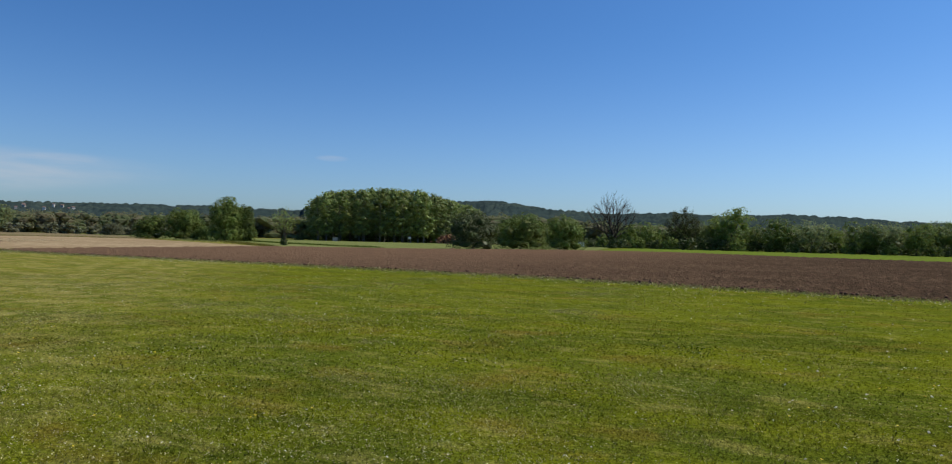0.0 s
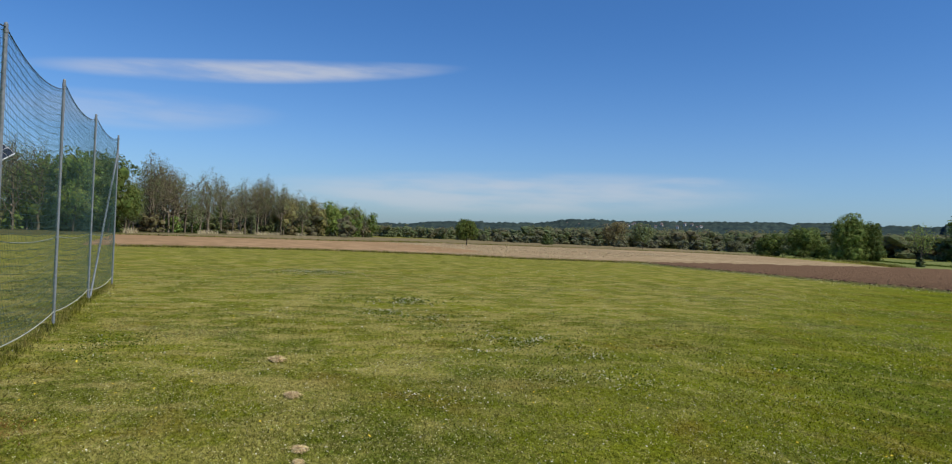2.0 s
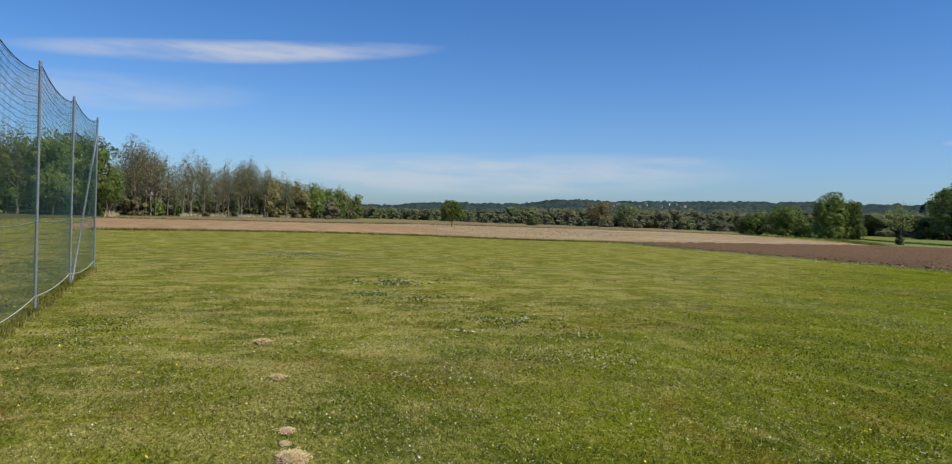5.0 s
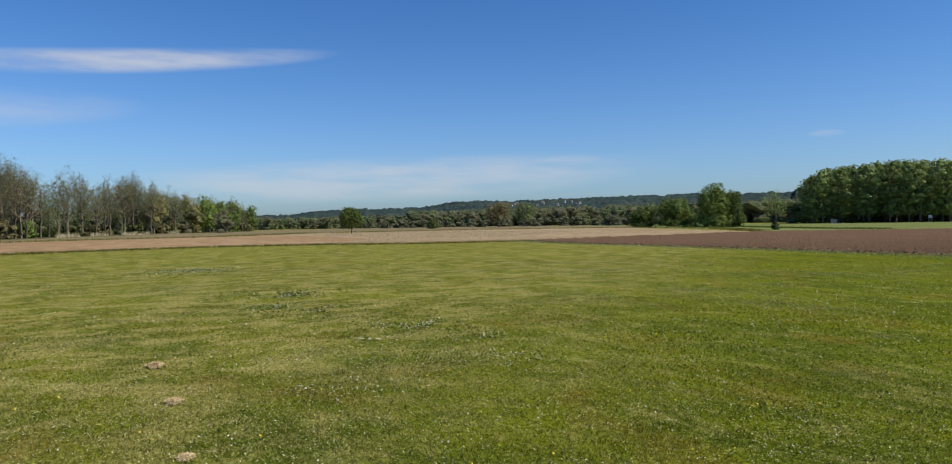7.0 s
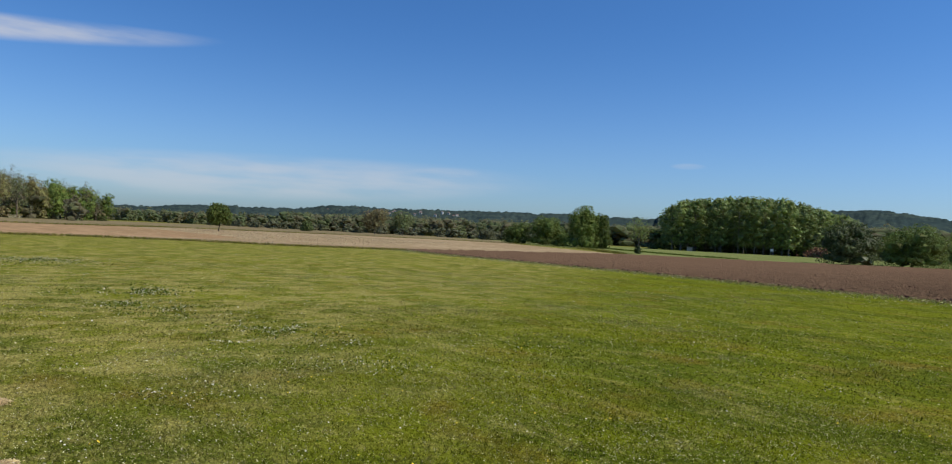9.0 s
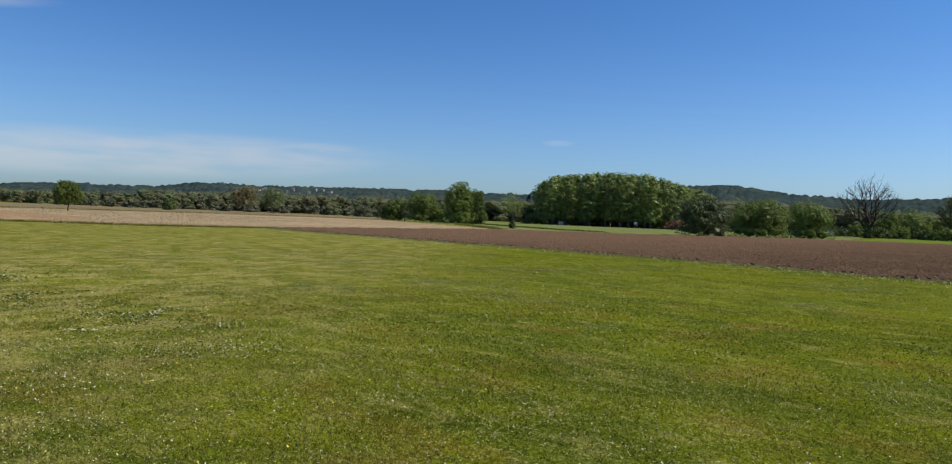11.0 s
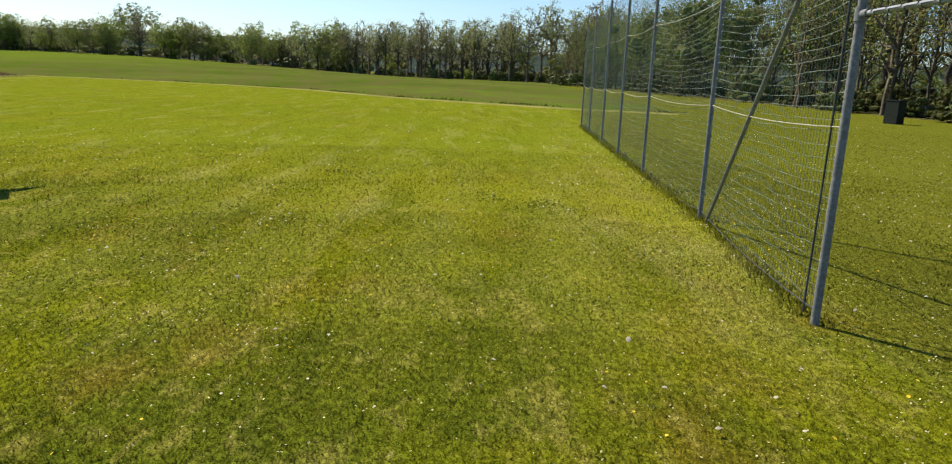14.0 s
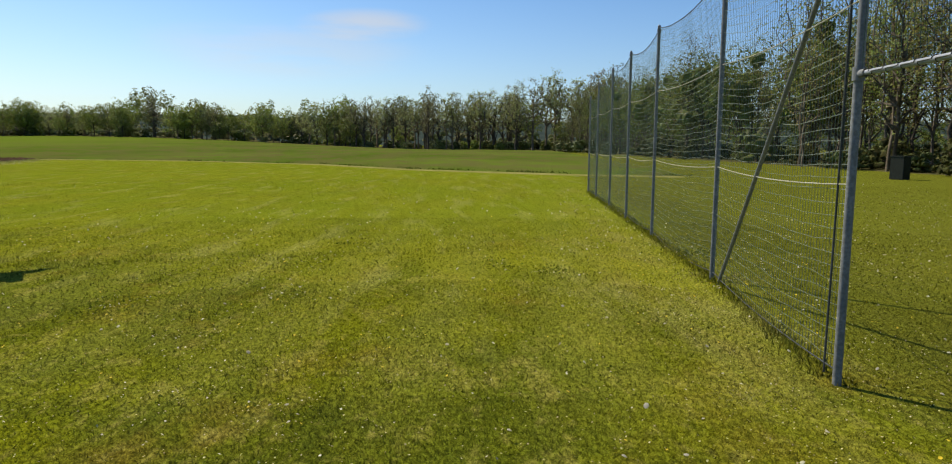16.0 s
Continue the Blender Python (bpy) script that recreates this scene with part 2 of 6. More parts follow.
        link(nt, tr.outputs[0], ms.inputs[2])
        shader = ms.outputs[0]
    else:
        bp = nt.nodes.new("ShaderNodeBump")
        bp.inputs["Strength"].default_value, bp.inputs["Distance"].default_value = 0.45, 0.03
        link(nt, patch(24, (1, 1), 9.0, 0.3, 0.7, 6)[1], bp.inputs["Height"])
        link(nt, bp.outputs[0], bsdf.inputs["Normal"])
    link(nt, shader, out.inputs["Surface"])
    return m


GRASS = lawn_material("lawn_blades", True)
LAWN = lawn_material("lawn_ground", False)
# drift: oranger soil westward, also lightened in colour for the view away from the sun
SOIL = material("ploughed_soil", [(0.076, 0.048, 0.031), (0.112, 0.073, 0.046), (0.042, 0.031, 0.020)], scales=(0.12, 2.2), bump=1.0, bump_scale=7, rough=1.0, spec=0.0, bump_distance=0.2, drift=(12.0, -42.0, (0.175, 0.108, 0.066), 0.75, 0))
CLOD = material("soil_clods", [(0.13, 0.080, 0.055), (0.18, 0.115, 0.078), (0.075, 0.048, 0.035)], scales=(0.5, 3.2), island=0.35, rough=1.0, spec=0.0)
STUBBLE = material("dry_stubble", [(0.30, 0.215, 0.125), (0.37, 0.28, 0.17), (0.22, 0.16, 0.085)], scales=(0.06, 0.7), bump=0.8, bump_scale=5, rough=1.0, spec=0.0, bump_distance=0.06)
FALLOW = material("fallow_field", [(0.185, 0.140, 0.080), (0.240, 0.180, 0.105), (0.120, 0.112, 0.050)], scales=(0.03, 0.35), bump=0.8, bump_scale=4, rough=1.0, spec=0.0)
MEADOW = material("meadow_grass", [(0.115, 0.165, 0.020), (0.155, 0.20, 0.028), (0.085, 0.115, 0.024)], scales=(0.25, 0.9), stretch=(0.08, 1, 1), bump=0.8, bump_scale=6, rough=0.95, spec=0.0)
VERGE = material("verge_grass", [(0.150, 0.172, 0.055), (0.205, 0.215, 0.085), (0.095, 0.118, 0.032)], scales=(0.2, 0.9), stretch=(0.1, 1, 1), bump=0.8, bump_scale=6, rough=0.95, spec=0.0)
CROP = material("young_crop", [(0.060, 0.100, 0.014), (0.092, 0.134, 0.022), (0.100, 0.094, 0.034)], scales=(0.05, 0.22), stretch=(0.5, 1.2, 1), bump=1.0, bump_scale=5, rough=0.95, spec=0.0, bump_distance=0.15, drift=(25.0, 110.0, (0.100, 0.150, 0.018), 0.75, 1))
BARK_GREY = material("grey_twigs", [(0.155, 0.125, 0.085), (0.205, 0.170, 0.118), (0.10, 0.08, 0.055)], scales=(0.9, 5.0), object_random=0.2, rough=0.95, spec=0.1)
LEAF_SPRING = material("thin_spring_leaves", [(0.205, 0.245, 0.100), (0.255, 0.285, 0.120), (0.150, 0.185, 0.075)], scales=(0.3, 1.2), island=0.3, object_random=0.25, translucent=0.5, rough=0.7)
LEAF_FAR = material("woodland_leaves", [(0.155, 0.190, 0.088), (0.205, 0.225, 0.105), (0.195, 0.175, 0.105)], scales=(0.045, 0.09), island=0.12, translucent=0.55, rough=0.9, band=(0.42, 0.6), spec=0.1)
LITTER = material("leaf_litter", [(0.085, 0.078, 0.035), (0.13, 0.12, 0.05), (0.05, 0.055, 0.022)], scales=(0.3, 2.0), bump=0.8, bump_scale=6, rough=1.0, spec=0.0)
TRACK = material("trodden_grass", [(0.20, 0.200, 0.065), (0.255, 0.245, 0.09), (0.145, 0.155, 0.042)], scales=(0.2, 1.0), bump=0.5, bump_scale=8, rough=1.0, spec=0.0)
TAN = material("tan_harrowed_field", [(0.29, 0.185, 0.10), (0.34, 0.225, 0.125), (0.23, 0.15, 0.08)], scales=(0.05, 0.6), stretch=(0.3, 1, 1), bump=0.8, bump_scale=5, rough=1.0, spec=0.0)
BARK = material("bark", [(0.095, 0.078, 0.06), (0.15, 0.13, 0.10), (0.05, 0.042, 0.034)], scales=(1.2, 6.0), bump=0.6, bump_scale=12, object_random=0.3, rough=0.95, spec=0.15)
BARK_PALE = material("pale_bark", [(0.19, 0.17, 0.135), (0.26, 0.235, 0.19), (0.10, 0.09, 0.07)], scales=(0.9, 5.0), bump=0.5, bump_scale=12, object_random=0.25, rough=0.95, spec=0.15)
BARK_DARK = material("dark_bark", [(0.046, 0.038, 0.032), (0.070, 0.058, 0.048), (0.028, 0.023, 0.020)], scales=(1.2, 6.0), bump=0.6, bump_scale=12, rough=0.95, spec=0.1)
LEAF_OLIVE = material("olive_spring_leaves", [(0.235, 0.215, 0.085), (0.285, 0.255, 0.100), (0.175, 0.165, 0.062)], scales=(0.35, 1.2), island=0.35, object_random=0.25, translucent=0.5, rough=0.7)
LEAF_POPLAR = material("poplar_leaves", [(0.225, 0.285, 0.080), (0.285, 0.340, 0.100), (0.170, 0.225, 0.062)], scales=(0.25, 0.9), island=0.22, object_random=0.25, translucent=0.45, rough=0.5)
LEAF_OAK = material("olive_oak_leaves", [(0.075, 0.086, 0.030), (0.105, 0.115, 0.040), (0.050, 0.060, 0.020)], scales=(0.35, 1.2), island=0.4, translucent=0.35, rough=0.7, spec=0.1)
LEAF = material("leaves", [(0.155, 0.210, 0.050), (0.210, 0.255, 0.062), (0.105, 0.155, 0.038)], scales=(0.25, 0.9), island=0.22, object_random=0.3, translucent=0.45, rough=0.7, spec=0.15)
LEAF_DARK = material("dark_leaves", [(0.088, 0.120, 0.028), (0.125, 0.155, 0.036), (0.056, 0.082, 0.020)], scales=(0.25, 0.9), island=0.25, object_random=0.2, translucent=0.2, rough=0.55)
LEAF_BUSH = material("bush_leaves", [(0.130, 0.178, 0.037), (0.180, 0.225, 0.050), (0.082, 0.118, 0.025)], scales=(0.22, 0.8), island=0.25, object_random=0.2, translucent=0.25, rough=0.6, spec=0.15)
LEAF_FRESH = material("fresh_leaves", [(0.185, 0.240, 0.050), (0.235, 0.275, 0.062), (0.130, 0.180, 0.040)], scales=(0.25, 0.9), island=0.22, object_random=0.25, translucent=0.32, rough=0.6)
LEAF_BROWN = material("bronze_leaves", [(0.20, 0.175, 0.075), (0.25, 0.205, 0.095), (0.145, 0.125, 0.055)], scales=(0.35, 1.2), island=0.4, object_random=0.2, translucent=0.45, rough=0.6)
LEAF_PALE = material("pale_leaves", [(0.19, 0.195, 0.095), (0.26, 0.25, 0.15), (0.12, 0.14, 0.06)], scales=(0.35, 1.2), island=0.4, object_random=0.2, translucent=0.42, rough=0.6)
# the bluish haze of distance is mixed into this forest colour
FOREST = material("haze_tinted_forest", [(0.032, 0.050, 0.046), (0.052, 0.072, 0.058), (0.022, 0.035, 0.038)], scales=(0.012, 0.07), bump=0.6, bump_scale=0.2, rough=1.0, spec=0.0, bump_distance=3.0)
NET_PALE = material("pale_net_cord", [(0.17, 0.225, 0.195), (0.22, 0.275, 0.24), (0.12, 0.165, 0.14)], scales=(2, 9), rough=0.8, spec=0.2)
STEEL = material("galvanised_steel", [(0.150, 0.170, 0.185), (0.205, 0.225, 0.240), (0.105, 0.118, 0.126)], scales=(6, 40), rough=0.6, metal=0.0, spec=0.4, bump=0.1, bump_scale=80)
NET_TEAL = material("teal_net_cord", [(0.085, 0.140, 0.115), (0.110, 0.170, 0.140), (0.062, 0.105, 0.088)], scales=(2, 9), rough=0.8, spec=0.2)
NET = material("green_net", [(0.036, 0.078, 0.066), (0.050, 0.100, 0.084), (0.028, 0.060, 0.052)], scales=(2, 9), rough=0.8, spec=0.15)
ROPE = material("pale_cord", [(0.36, 0.37, 0.31), (0.44, 0.45, 0.38), (0.27, 0.28, 0.23)], scales=(4, 30), rough=0.85, spec=0.2)
DARK_ROPE = material("dark_cord", [(0.05, 0.06, 0.06), (0.08, 0.09, 0.09), (0.035, 0.04, 0.04)], scales=(4, 30), rough=0.85, spec=0.2)
REED = material("dry_reeds", [(0.40, 0.34, 0.20), (0.48, 0.41, 0.26), (0.30, 0.25, 0.14)], scales=(6, 30), island=0.3, rough=1.0, spec=0.1)
STRAW = material("dry_grass", [(0.58, 0.44, 0.22), (0.68, 0.54, 0.30), (0.46, 0.34, 0.16)], scales=(6, 30), island=0.3, rough=1.0, spec=0.1)


# ---------------------------------------------------------------- mesh helpers
def mesh_object(name, verts, faces, mat, parent=None, label="", smooth=False):
    """One mesh object from arrays; faces is a list or an (n, k) array."""
    me = bpy.data.meshes.new(name)
    verts = np.asarray(verts, dtype=np.float32)
    if isinstance(faces, np.ndarray):
        n, k = faces.shape
        me.vertices.add(len(verts))
        me.vertices.foreach_set("co", verts.ravel())
        me.loops.add(n * k)
        me.loops.foreach_set("vertex_index", faces.astype(np.int32).ravel())
        me.polygons.add(n)
        me.polygons.foreach_set("loop_start", np.arange(0, n * k, k, dtype=np.int32))
        me.update(calc_edges=True)
        me.validate()
    else:
        me.from_pydata([tuple(map(float, v)) for v in verts], [], faces)
        me.update()
    if smooth:
        me.polygons.foreach_set("use_smooth", np.ones(len(me.polygons), dtype=bool))
    me.materials.append(mat)
    ob = new(name, me)
    if parent is not None:
        ob.parent = parent
    if label:
        tagged(ob, label)
    return ob


def part(name, bm, mat, parent, label=""):
    me = bpy.data.meshes.new(name)
    bm.to_mesh(me)
    bm.free()
    me.materials.append(mat)
    ob = new(name, me)
    ob.parent = parent
    if label:
        tagged(ob, label)
    return ob


def tubes(segments, sides=5):
    """Tapered tubes along segments (p0, p1, r0, r1), as arrays of vertices and quads."""
    seg = np.array([(*a, *b, r, s) for a, b, r, s in segments], dtype=float)
    p0, p1, r0, r1 = seg[:, 0:3], seg[:, 3:6], seg[:, 6], seg[:, 7]
    d = p1 - p0
    d /= np.linalg.norm(d, axis=1)[:, None] + 1e-9
    ref = np.where(np.abs(d[:, 2:3]) > 0.9, [[1.0, 0, 0]], [[0, 0, 1.0]])
    u = np.cross(d, ref)
    u /= np.linalg.norm(u, axis=1)[:, None]
    v = np.cross(d, u)
    a = np.arange(sides) * 2 * math.pi / sides
    ring = u[:, None, :] * np.cos(a)[None, :, None] + v[:, None, :] * np.sin(a)[None, :, None]
    verts = np.concatenate([p0[:, None] + ring * r0[:, None, None], p1[:, None] + ring * r1[:, None, None]], axis=1).reshape(-1, 3)
    n = len(seg)
    k = np.arange(sides)
    one = np.stack([k, (k + 1) % sides, (k + 1) % sides + sides, k + sides], axis=1)
    faces = (np.arange(n)[:, None, None] * 2 * sides + one[None]).reshape(-1, 4)
    return verts, faces


def leaf_quads(rng, centres, size, up=0.8):
    """Small leaf-shaped triangles, one at each centre, facing mostly upward."""
    n = len(centres)
    nrm = rng.normal(size=(n, 3)) + (0, 0, up)
    nrm /= np.linalg.norm(nrm, axis=1)[:, None]
    d = np.cross(nrm, rng.normal(size=(n, 3)))
    d /= np.linalg.norm(d, axis=1)[:, None]
    e = np.cross(nrm, d)
    s = (size * rng.uniform(0.6, 1.4, n))[:, None]
    verts = np.stack([centres - d * s - e * s * 0.6, centres + d * s - e * s * 0.6, centres + e * s], axis=1).reshape(-1, 3)
    return verts, np.arange(3 * n).reshape(n, 3)


def ball(level):
    """Directions and triangles of a ball of 20 or 80 faces."""
    bm = bmesh.new()
    bmesh.ops.create_icosphere(bm, subdivisions=level, radius=1.0)
    v = np.array([p.co[:] for p in bm.verts])
    f = np.array([[p.index for p in face.verts] for face in bm.faces])
    bm.free()
    return v, f


BALLS = {1: ball(1), 2: ball(2)}


def leaf_crown(rng, lobes, count, size, hollow=0.55, clump=14, spread=1.0, stray=0.5, core=0.0, detail=1):
    """Leaves in small rounded clumps on the outer shell of a set of lobes (x, y, z, rx, rz); each leaf faces out of its clump.
    With a core, the inside of each lobe is closed by a rough mass of foliage."""
    lobes = np.array(lobes, dtype=float)
    area = lobes[:, 3] * lobes[:, 4]
    n = max(12, count // clump)
    which = rng.choice(len(lobes), n, p=area / area.sum())
    d = rng.normal(size=(n, 3)) + (0, 0, 0.25)
    d /= np.linalg.norm(d, axis=1)[:, None]
    r = hollow + (1.0 - hollow) * rng.uniform(0, 1, n) ** 0.4
    L = lobes[which]
    c = L[:, :3] + d * np.stack([L[:, 3], L[:, 3], L[:, 4]], 1) * r[:, None]
    rad = L[:, 3] * rng.uniform(0.16, 0.34, n) * spread
    c, d, rad = np.repeat(c, clump, 0), np.repeat(d, clump, 0), np.repeat(rad, clump)
    m = len(c)
    o = rng.normal(size=(m, 3)) + d * 0.9 + (0, 0, 0.3)
    o /= np.linalg.norm(o, axis=1)[:, None]
    c = c + o * (rad * rng.uniform(0.75, 1.15, m))[:, None] * (1, 1, 0.8)
    nrm = o + d * 0.5 + rng.normal(size=(m, 3)) * stray
    nrm /= np.linalg.norm(nrm, axis=1)[:, None]
    a = np.cross(nrm, rng.normal(size=(m, 3)))
    a /= np.linalg.norm(a, axis=1)[:, None]
    b = np.cross(nrm, a)
    s = (size * rng.uniform(0.6, 1.4, m))[:, None]
    verts = np.stack([c - a * s - b * s * 0.6, c + a * s - b * s * 0.6, c + b * s], axis=1).reshape(-1, 3)
    if core:
        bv, bf = BALLS[detail]
        q = bv[None] * rng.uniform(0.72, 1.08, (len(lobes), len(bv), 1)) * core
        q = lobes[:, None, :3] + q * np.stack([lobes[:, 3], lobes[:, 3], lobes[:, 4]], 1)[:, None]
        q[:, :, 2] = np.maximum(q[:, :, 2], 0.02)
        verts = np.concatenate([verts, q[:, bf].reshape(-1, 3)])
    return verts, np.arange(len(verts)).reshape(-1, 3)


def tree_thing(name, trunk, crown, trunk_mat, leaf_mat, label, category="tree", group="", sides=5, least=0.0):
    """An Empty at the foot with a trunk and a crown of leaves."""
    if least:
        trunk = [(a, b, max(r, least), max(s, least * 0.8)) for a, b, r, s in trunk]
    top = new(name)
    tagged(top, label, category, group)
    if trunk:
        mesh_object("trunk", *tubes(trunk, sides), trunk_mat, top, smooth=True)
    if crown is not None:
        mesh_object("crown", *crown, leaf_mat, top)
    return top


def stem(rng, height, radius, lean=0.04, steps=6):
    """A nearly straight trunk."""
    pts, p = [], np.zeros(3)
    d = np.array([rng.normal() * lean, rng.normal() * lean, 1])
    segs = []
    for i in range(steps):
        q = p + (d + rng.normal(size=3) * [0.06, 0.06, 0]) * height / steps
        segs.append((p - (0, 0, 0.3) if i == 0 else p, q, radius * (1.25 if i == 0 else 1 - 0.8 * i / steps), radius * (1 - 0.8 * (i + 1) / steps)))
        pts.append(q)
        p = q
    return segs, np.array(pts)


def leafy_tree(rng, name, height, width, bare, label, leaf=None, lobes=7, count=2600, size=0.38, bark=None, group="", hollow=0.5, category="tree", loose=1.3, core=0.6):
    """A full crown made of several lobes over a trunk with limbs; bare is the clear height of trunk."""
    segs, pts = stem(rng, height * 0.75, 0.009 * height + 0.06)
    mid, rise = (bare + height) / 2, (height - bare) / 2
    shape = [(0, 0, mid, width * 0.36, rise * 0.82)]
    for i in range(lobes):
        a = i * 2.4 + rng.uniform(0, 0.7)
        h = rng.uniform(-0.6, 0.65)
        rad = width * 0.5 * math.sqrt(max(0.05, 1 - h * h)) * rng.uniform(0.5, 0.72)
        s = rng.uniform(0.20, 0.31)
        shape.append((math.cos(a) * rad, math.sin(a) * rad, mid + h * rise, width * s, min(width * s * 1.1, rise * 0.55)))
    if bare < 0.5:
        shape = [(0, 0, height * 0.46, width * 0.37, height * 0.44)]
        for i in range(lobes + 4):
            a, h = i * 2.4 + rng.uniform(0, 0.7), rng.uniform(-0.35, 0.92)
            q = math.sqrt(max(0.03, 1 - h * h)) * rng.uniform(0.72, 0.95)
            s = rng.uniform(0.13, 0.22)
            shape.append((math.cos(a) * q * width * 0.36, math.sin(a) * q * width * 0.36, height * (0.46 + 0.38 * h), width * s, min(width * s, height * 0.26)))
        for i in range(6):
            a = i * 1.05 + rng.uniform(0, 0.5)
            s = width * rng.uniform(0.19, 0.28)
            shape.append((math.cos(a) * width * 0.29, math.sin(a) * width * 0.29, height * rng.uniform(0.10, 0.18), s, height * 0.18))
    for s in shape[1:]:
        foot = np.array([0, 0, bare + (s[2] - bare) * 0.35])
        segs.append((foot, np.array(s[:3]), 0.006 * height, 0.03))
    crown = leaf_crown(rng, shape, count, size, hollow, spread=loose, core=core, detail=1)
    return tree_thing(name, segs, crown, bark or BARK, leaf or LEAF, label, category, group)


def branching(rng, height, width, bare, targets, trunk_top=0.55, tip=0.012, shape=1.0, surface=0.5, step=0.05, lean=0.02, jitter=0.006, sag=0.04, power=0.5, direct=0.0):
    """Limbs that reach out to fill a rounded crown: each twig end is tied to the nearest limb, and limbs thicken with what they carry."""
    nodes, parent, path = [np.array([0.0, 0.0, -0.3])], [-1], [0.0]
    n0 = max(4, int(trunk_top / step))
    drift = rng.normal(size=2) * lean * height
    for i in range(1, n0 + 1):
        f = i / n0
        nodes.append(np.array([drift[0] * f * f, drift[1] * f * f, f * trunk_top * height]) + np.r_[rng.normal(size=2) * 0.006 * height, 0])
        parent.append(i - 1)
        path.append(path[-1] + trunk_top * height / n0)
    d = rng.normal(size=(targets, 3))
    d /= np.linalg.norm(d, axis=1)[:, None]
    r = rng.uniform(0, 1, targets) ** surface
    mid, half = (bare + height) / 2, (height - bare) / 2
    lump = 1 + 0.13 * np.sin(d[:, 0] * 5 + 1) * np.sin(d[:, 1] * 4 + 2) + 0.08 * np.sin(d[:, 2] * 9)
    p = d * r[:, None] * lump[:, None] * (width / 2, width / 2, half) + (0, 0, mid)
    low = np.clip((p[:, 2] - bare) / (height - bare), 0, 1)
    p[:, :2] *= (1 - (1 - shape) * low)[:, None]
    start = np.array([0, 0, bare])
    order = np.argsort(np.linalg.norm(p - start, axis=1))
    ends = []
    for k in order:
        q = p[k]
        arr = np.array(nodes)
        gap = q - arr
        far = np.linalg.norm(gap, axis=1) + 1e-6
        ahead = arr - arr[np.maximum(parent, 0)]
        ahead /= np.linalg.norm(ahead, axis=1)[:, None] + 1e-6
        cost = far * (1.75 - (gap / far[:, None] * ahead).sum(1)) + np.maximum(0, -gap[:, 2]) * 1.0 + direct * np.array(path)
        cost[: max(2, int(bare * 0.6 / (step * height)))] += height
        j = int(np.argmin(cost))
        a = nodes[j]
        m = max(1, int(np.linalg.norm(q - a) / (step * height)))
        last = j
        for i in range(1, m + 1):
            f = i / m
            c = a + (q - a) * f + np.array([0, 0, -sag * np.linalg.norm(q[:2] - a[:2]) * math.sin(math.pi * f)])
            c = c + (rng.normal(size=3) * jitter * height if i < m else 0)
            nodes.append(c)
            path.append(path[last] + float(np.linalg.norm(c - nodes[last])))
            parent.append(last)
            last = len(nodes) - 1
        ends.append(last)
    load = np.zeros(len(nodes))
    load[ends] = 1
    for i in range(len(nodes) - 1, 0, -1):
        load[parent[i]] += load[i]
    rad = tip * np.maximum(load, 1) ** power
    segs = [(nodes[parent[i]], nodes[i], rad[parent[i]] if parent[i] else rad[i] * 1.35, rad[i]) for i in range(1, len(nodes))]
    return segs, np.array([nodes[k] for k in ends])


def sparse_tree(rng, name, height, width, bare, label, leaf=None, count=1300, size=0.22, bark=None, group="", targets=110, fuzz=0.055, tip=0.02, trunk_top=0.8, shape=0.55, step=0.075):
    """A tall, thinly leaved tree; its leaves gather at the twig ends."""
    segs, tips = branching(rng, height, width, bare, targets, trunk_top, tip, shape, step=step)
    c = tips[rng.integers(0, len(tips), count)] + rng.normal(size=(count, 3)) * width * fuzz
    return tree_thing(name, segs, leaf_quads(rng, c, size), bark or BARK, leaf or LEAF, label, "tree", group, sides=3)


def one_more(ob, m):
    """A copy at the pose and scale m, wherever the original stands."""
    keep = ob.matrix_basis.copy()
    ob.matrix_basis = Matrix()
    copy_thing(ob, m)
    ob.matrix_basis = keep


def copies(rng, originals, places, group=""):
    """Copies of the originals at (x, y, scale, tall) over the ground; the originals move to the first places."""
    for i, (x, y, s, tall) in enumerate(places):
        ob = originals[i % len(originals)]
        m = pose(x, y, height_at(x, y), 0, 0, rng.uniform(0, 360)) @ Matrix.Diagonal((s, s, s * tall, 1))
        if i < len(originals):
            ob.matrix_world = m
        else:
            one_more(ob, m)


# ---------------------------------------------------------------- ground
def height_at(x, y):
    """The plain is flat, with a slow rise to the east and a faint roll far off."""
    r = math.hypot(x, y)
    az = math.degrees(math.atan2(x, y))
    side = (az - 64) / (24 if az > 64 else 20)
    east = max(0.0, 1 - side * side) ** 1.5 * min(max((r - 90) / 210, 0), 1.25) * 3.3
    return east


def build_ground():
    """One round sheet out to the horizon, its rings widening with distance."""
    rings = [0.0]
    r = 1.5
    while r < 4200:
        rings.append(r)
        r *= 1.12
    n = 180
    verts = [(0, 0, 0)]
    for r in rings[1:]:
        for k in range(n):
            a = k * 2 * math.pi / n
            x, y = r * math.sin(a), r * math.cos(a)
            verts.append((x, y, height_at(x, y)))
    faces = [(0, 1 + (k + 1) % n, 1 + k) for k in range(n)]
    for i in range(len(rings) - 2):
        b, c = 1 + i * n, 1 + (i + 1) * n
        for k in range(n):
            j = (k + 1) % n
            faces.append((b + k, b + j, c + j, c + k))
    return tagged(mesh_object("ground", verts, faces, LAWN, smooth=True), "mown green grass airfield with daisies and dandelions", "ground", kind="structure")


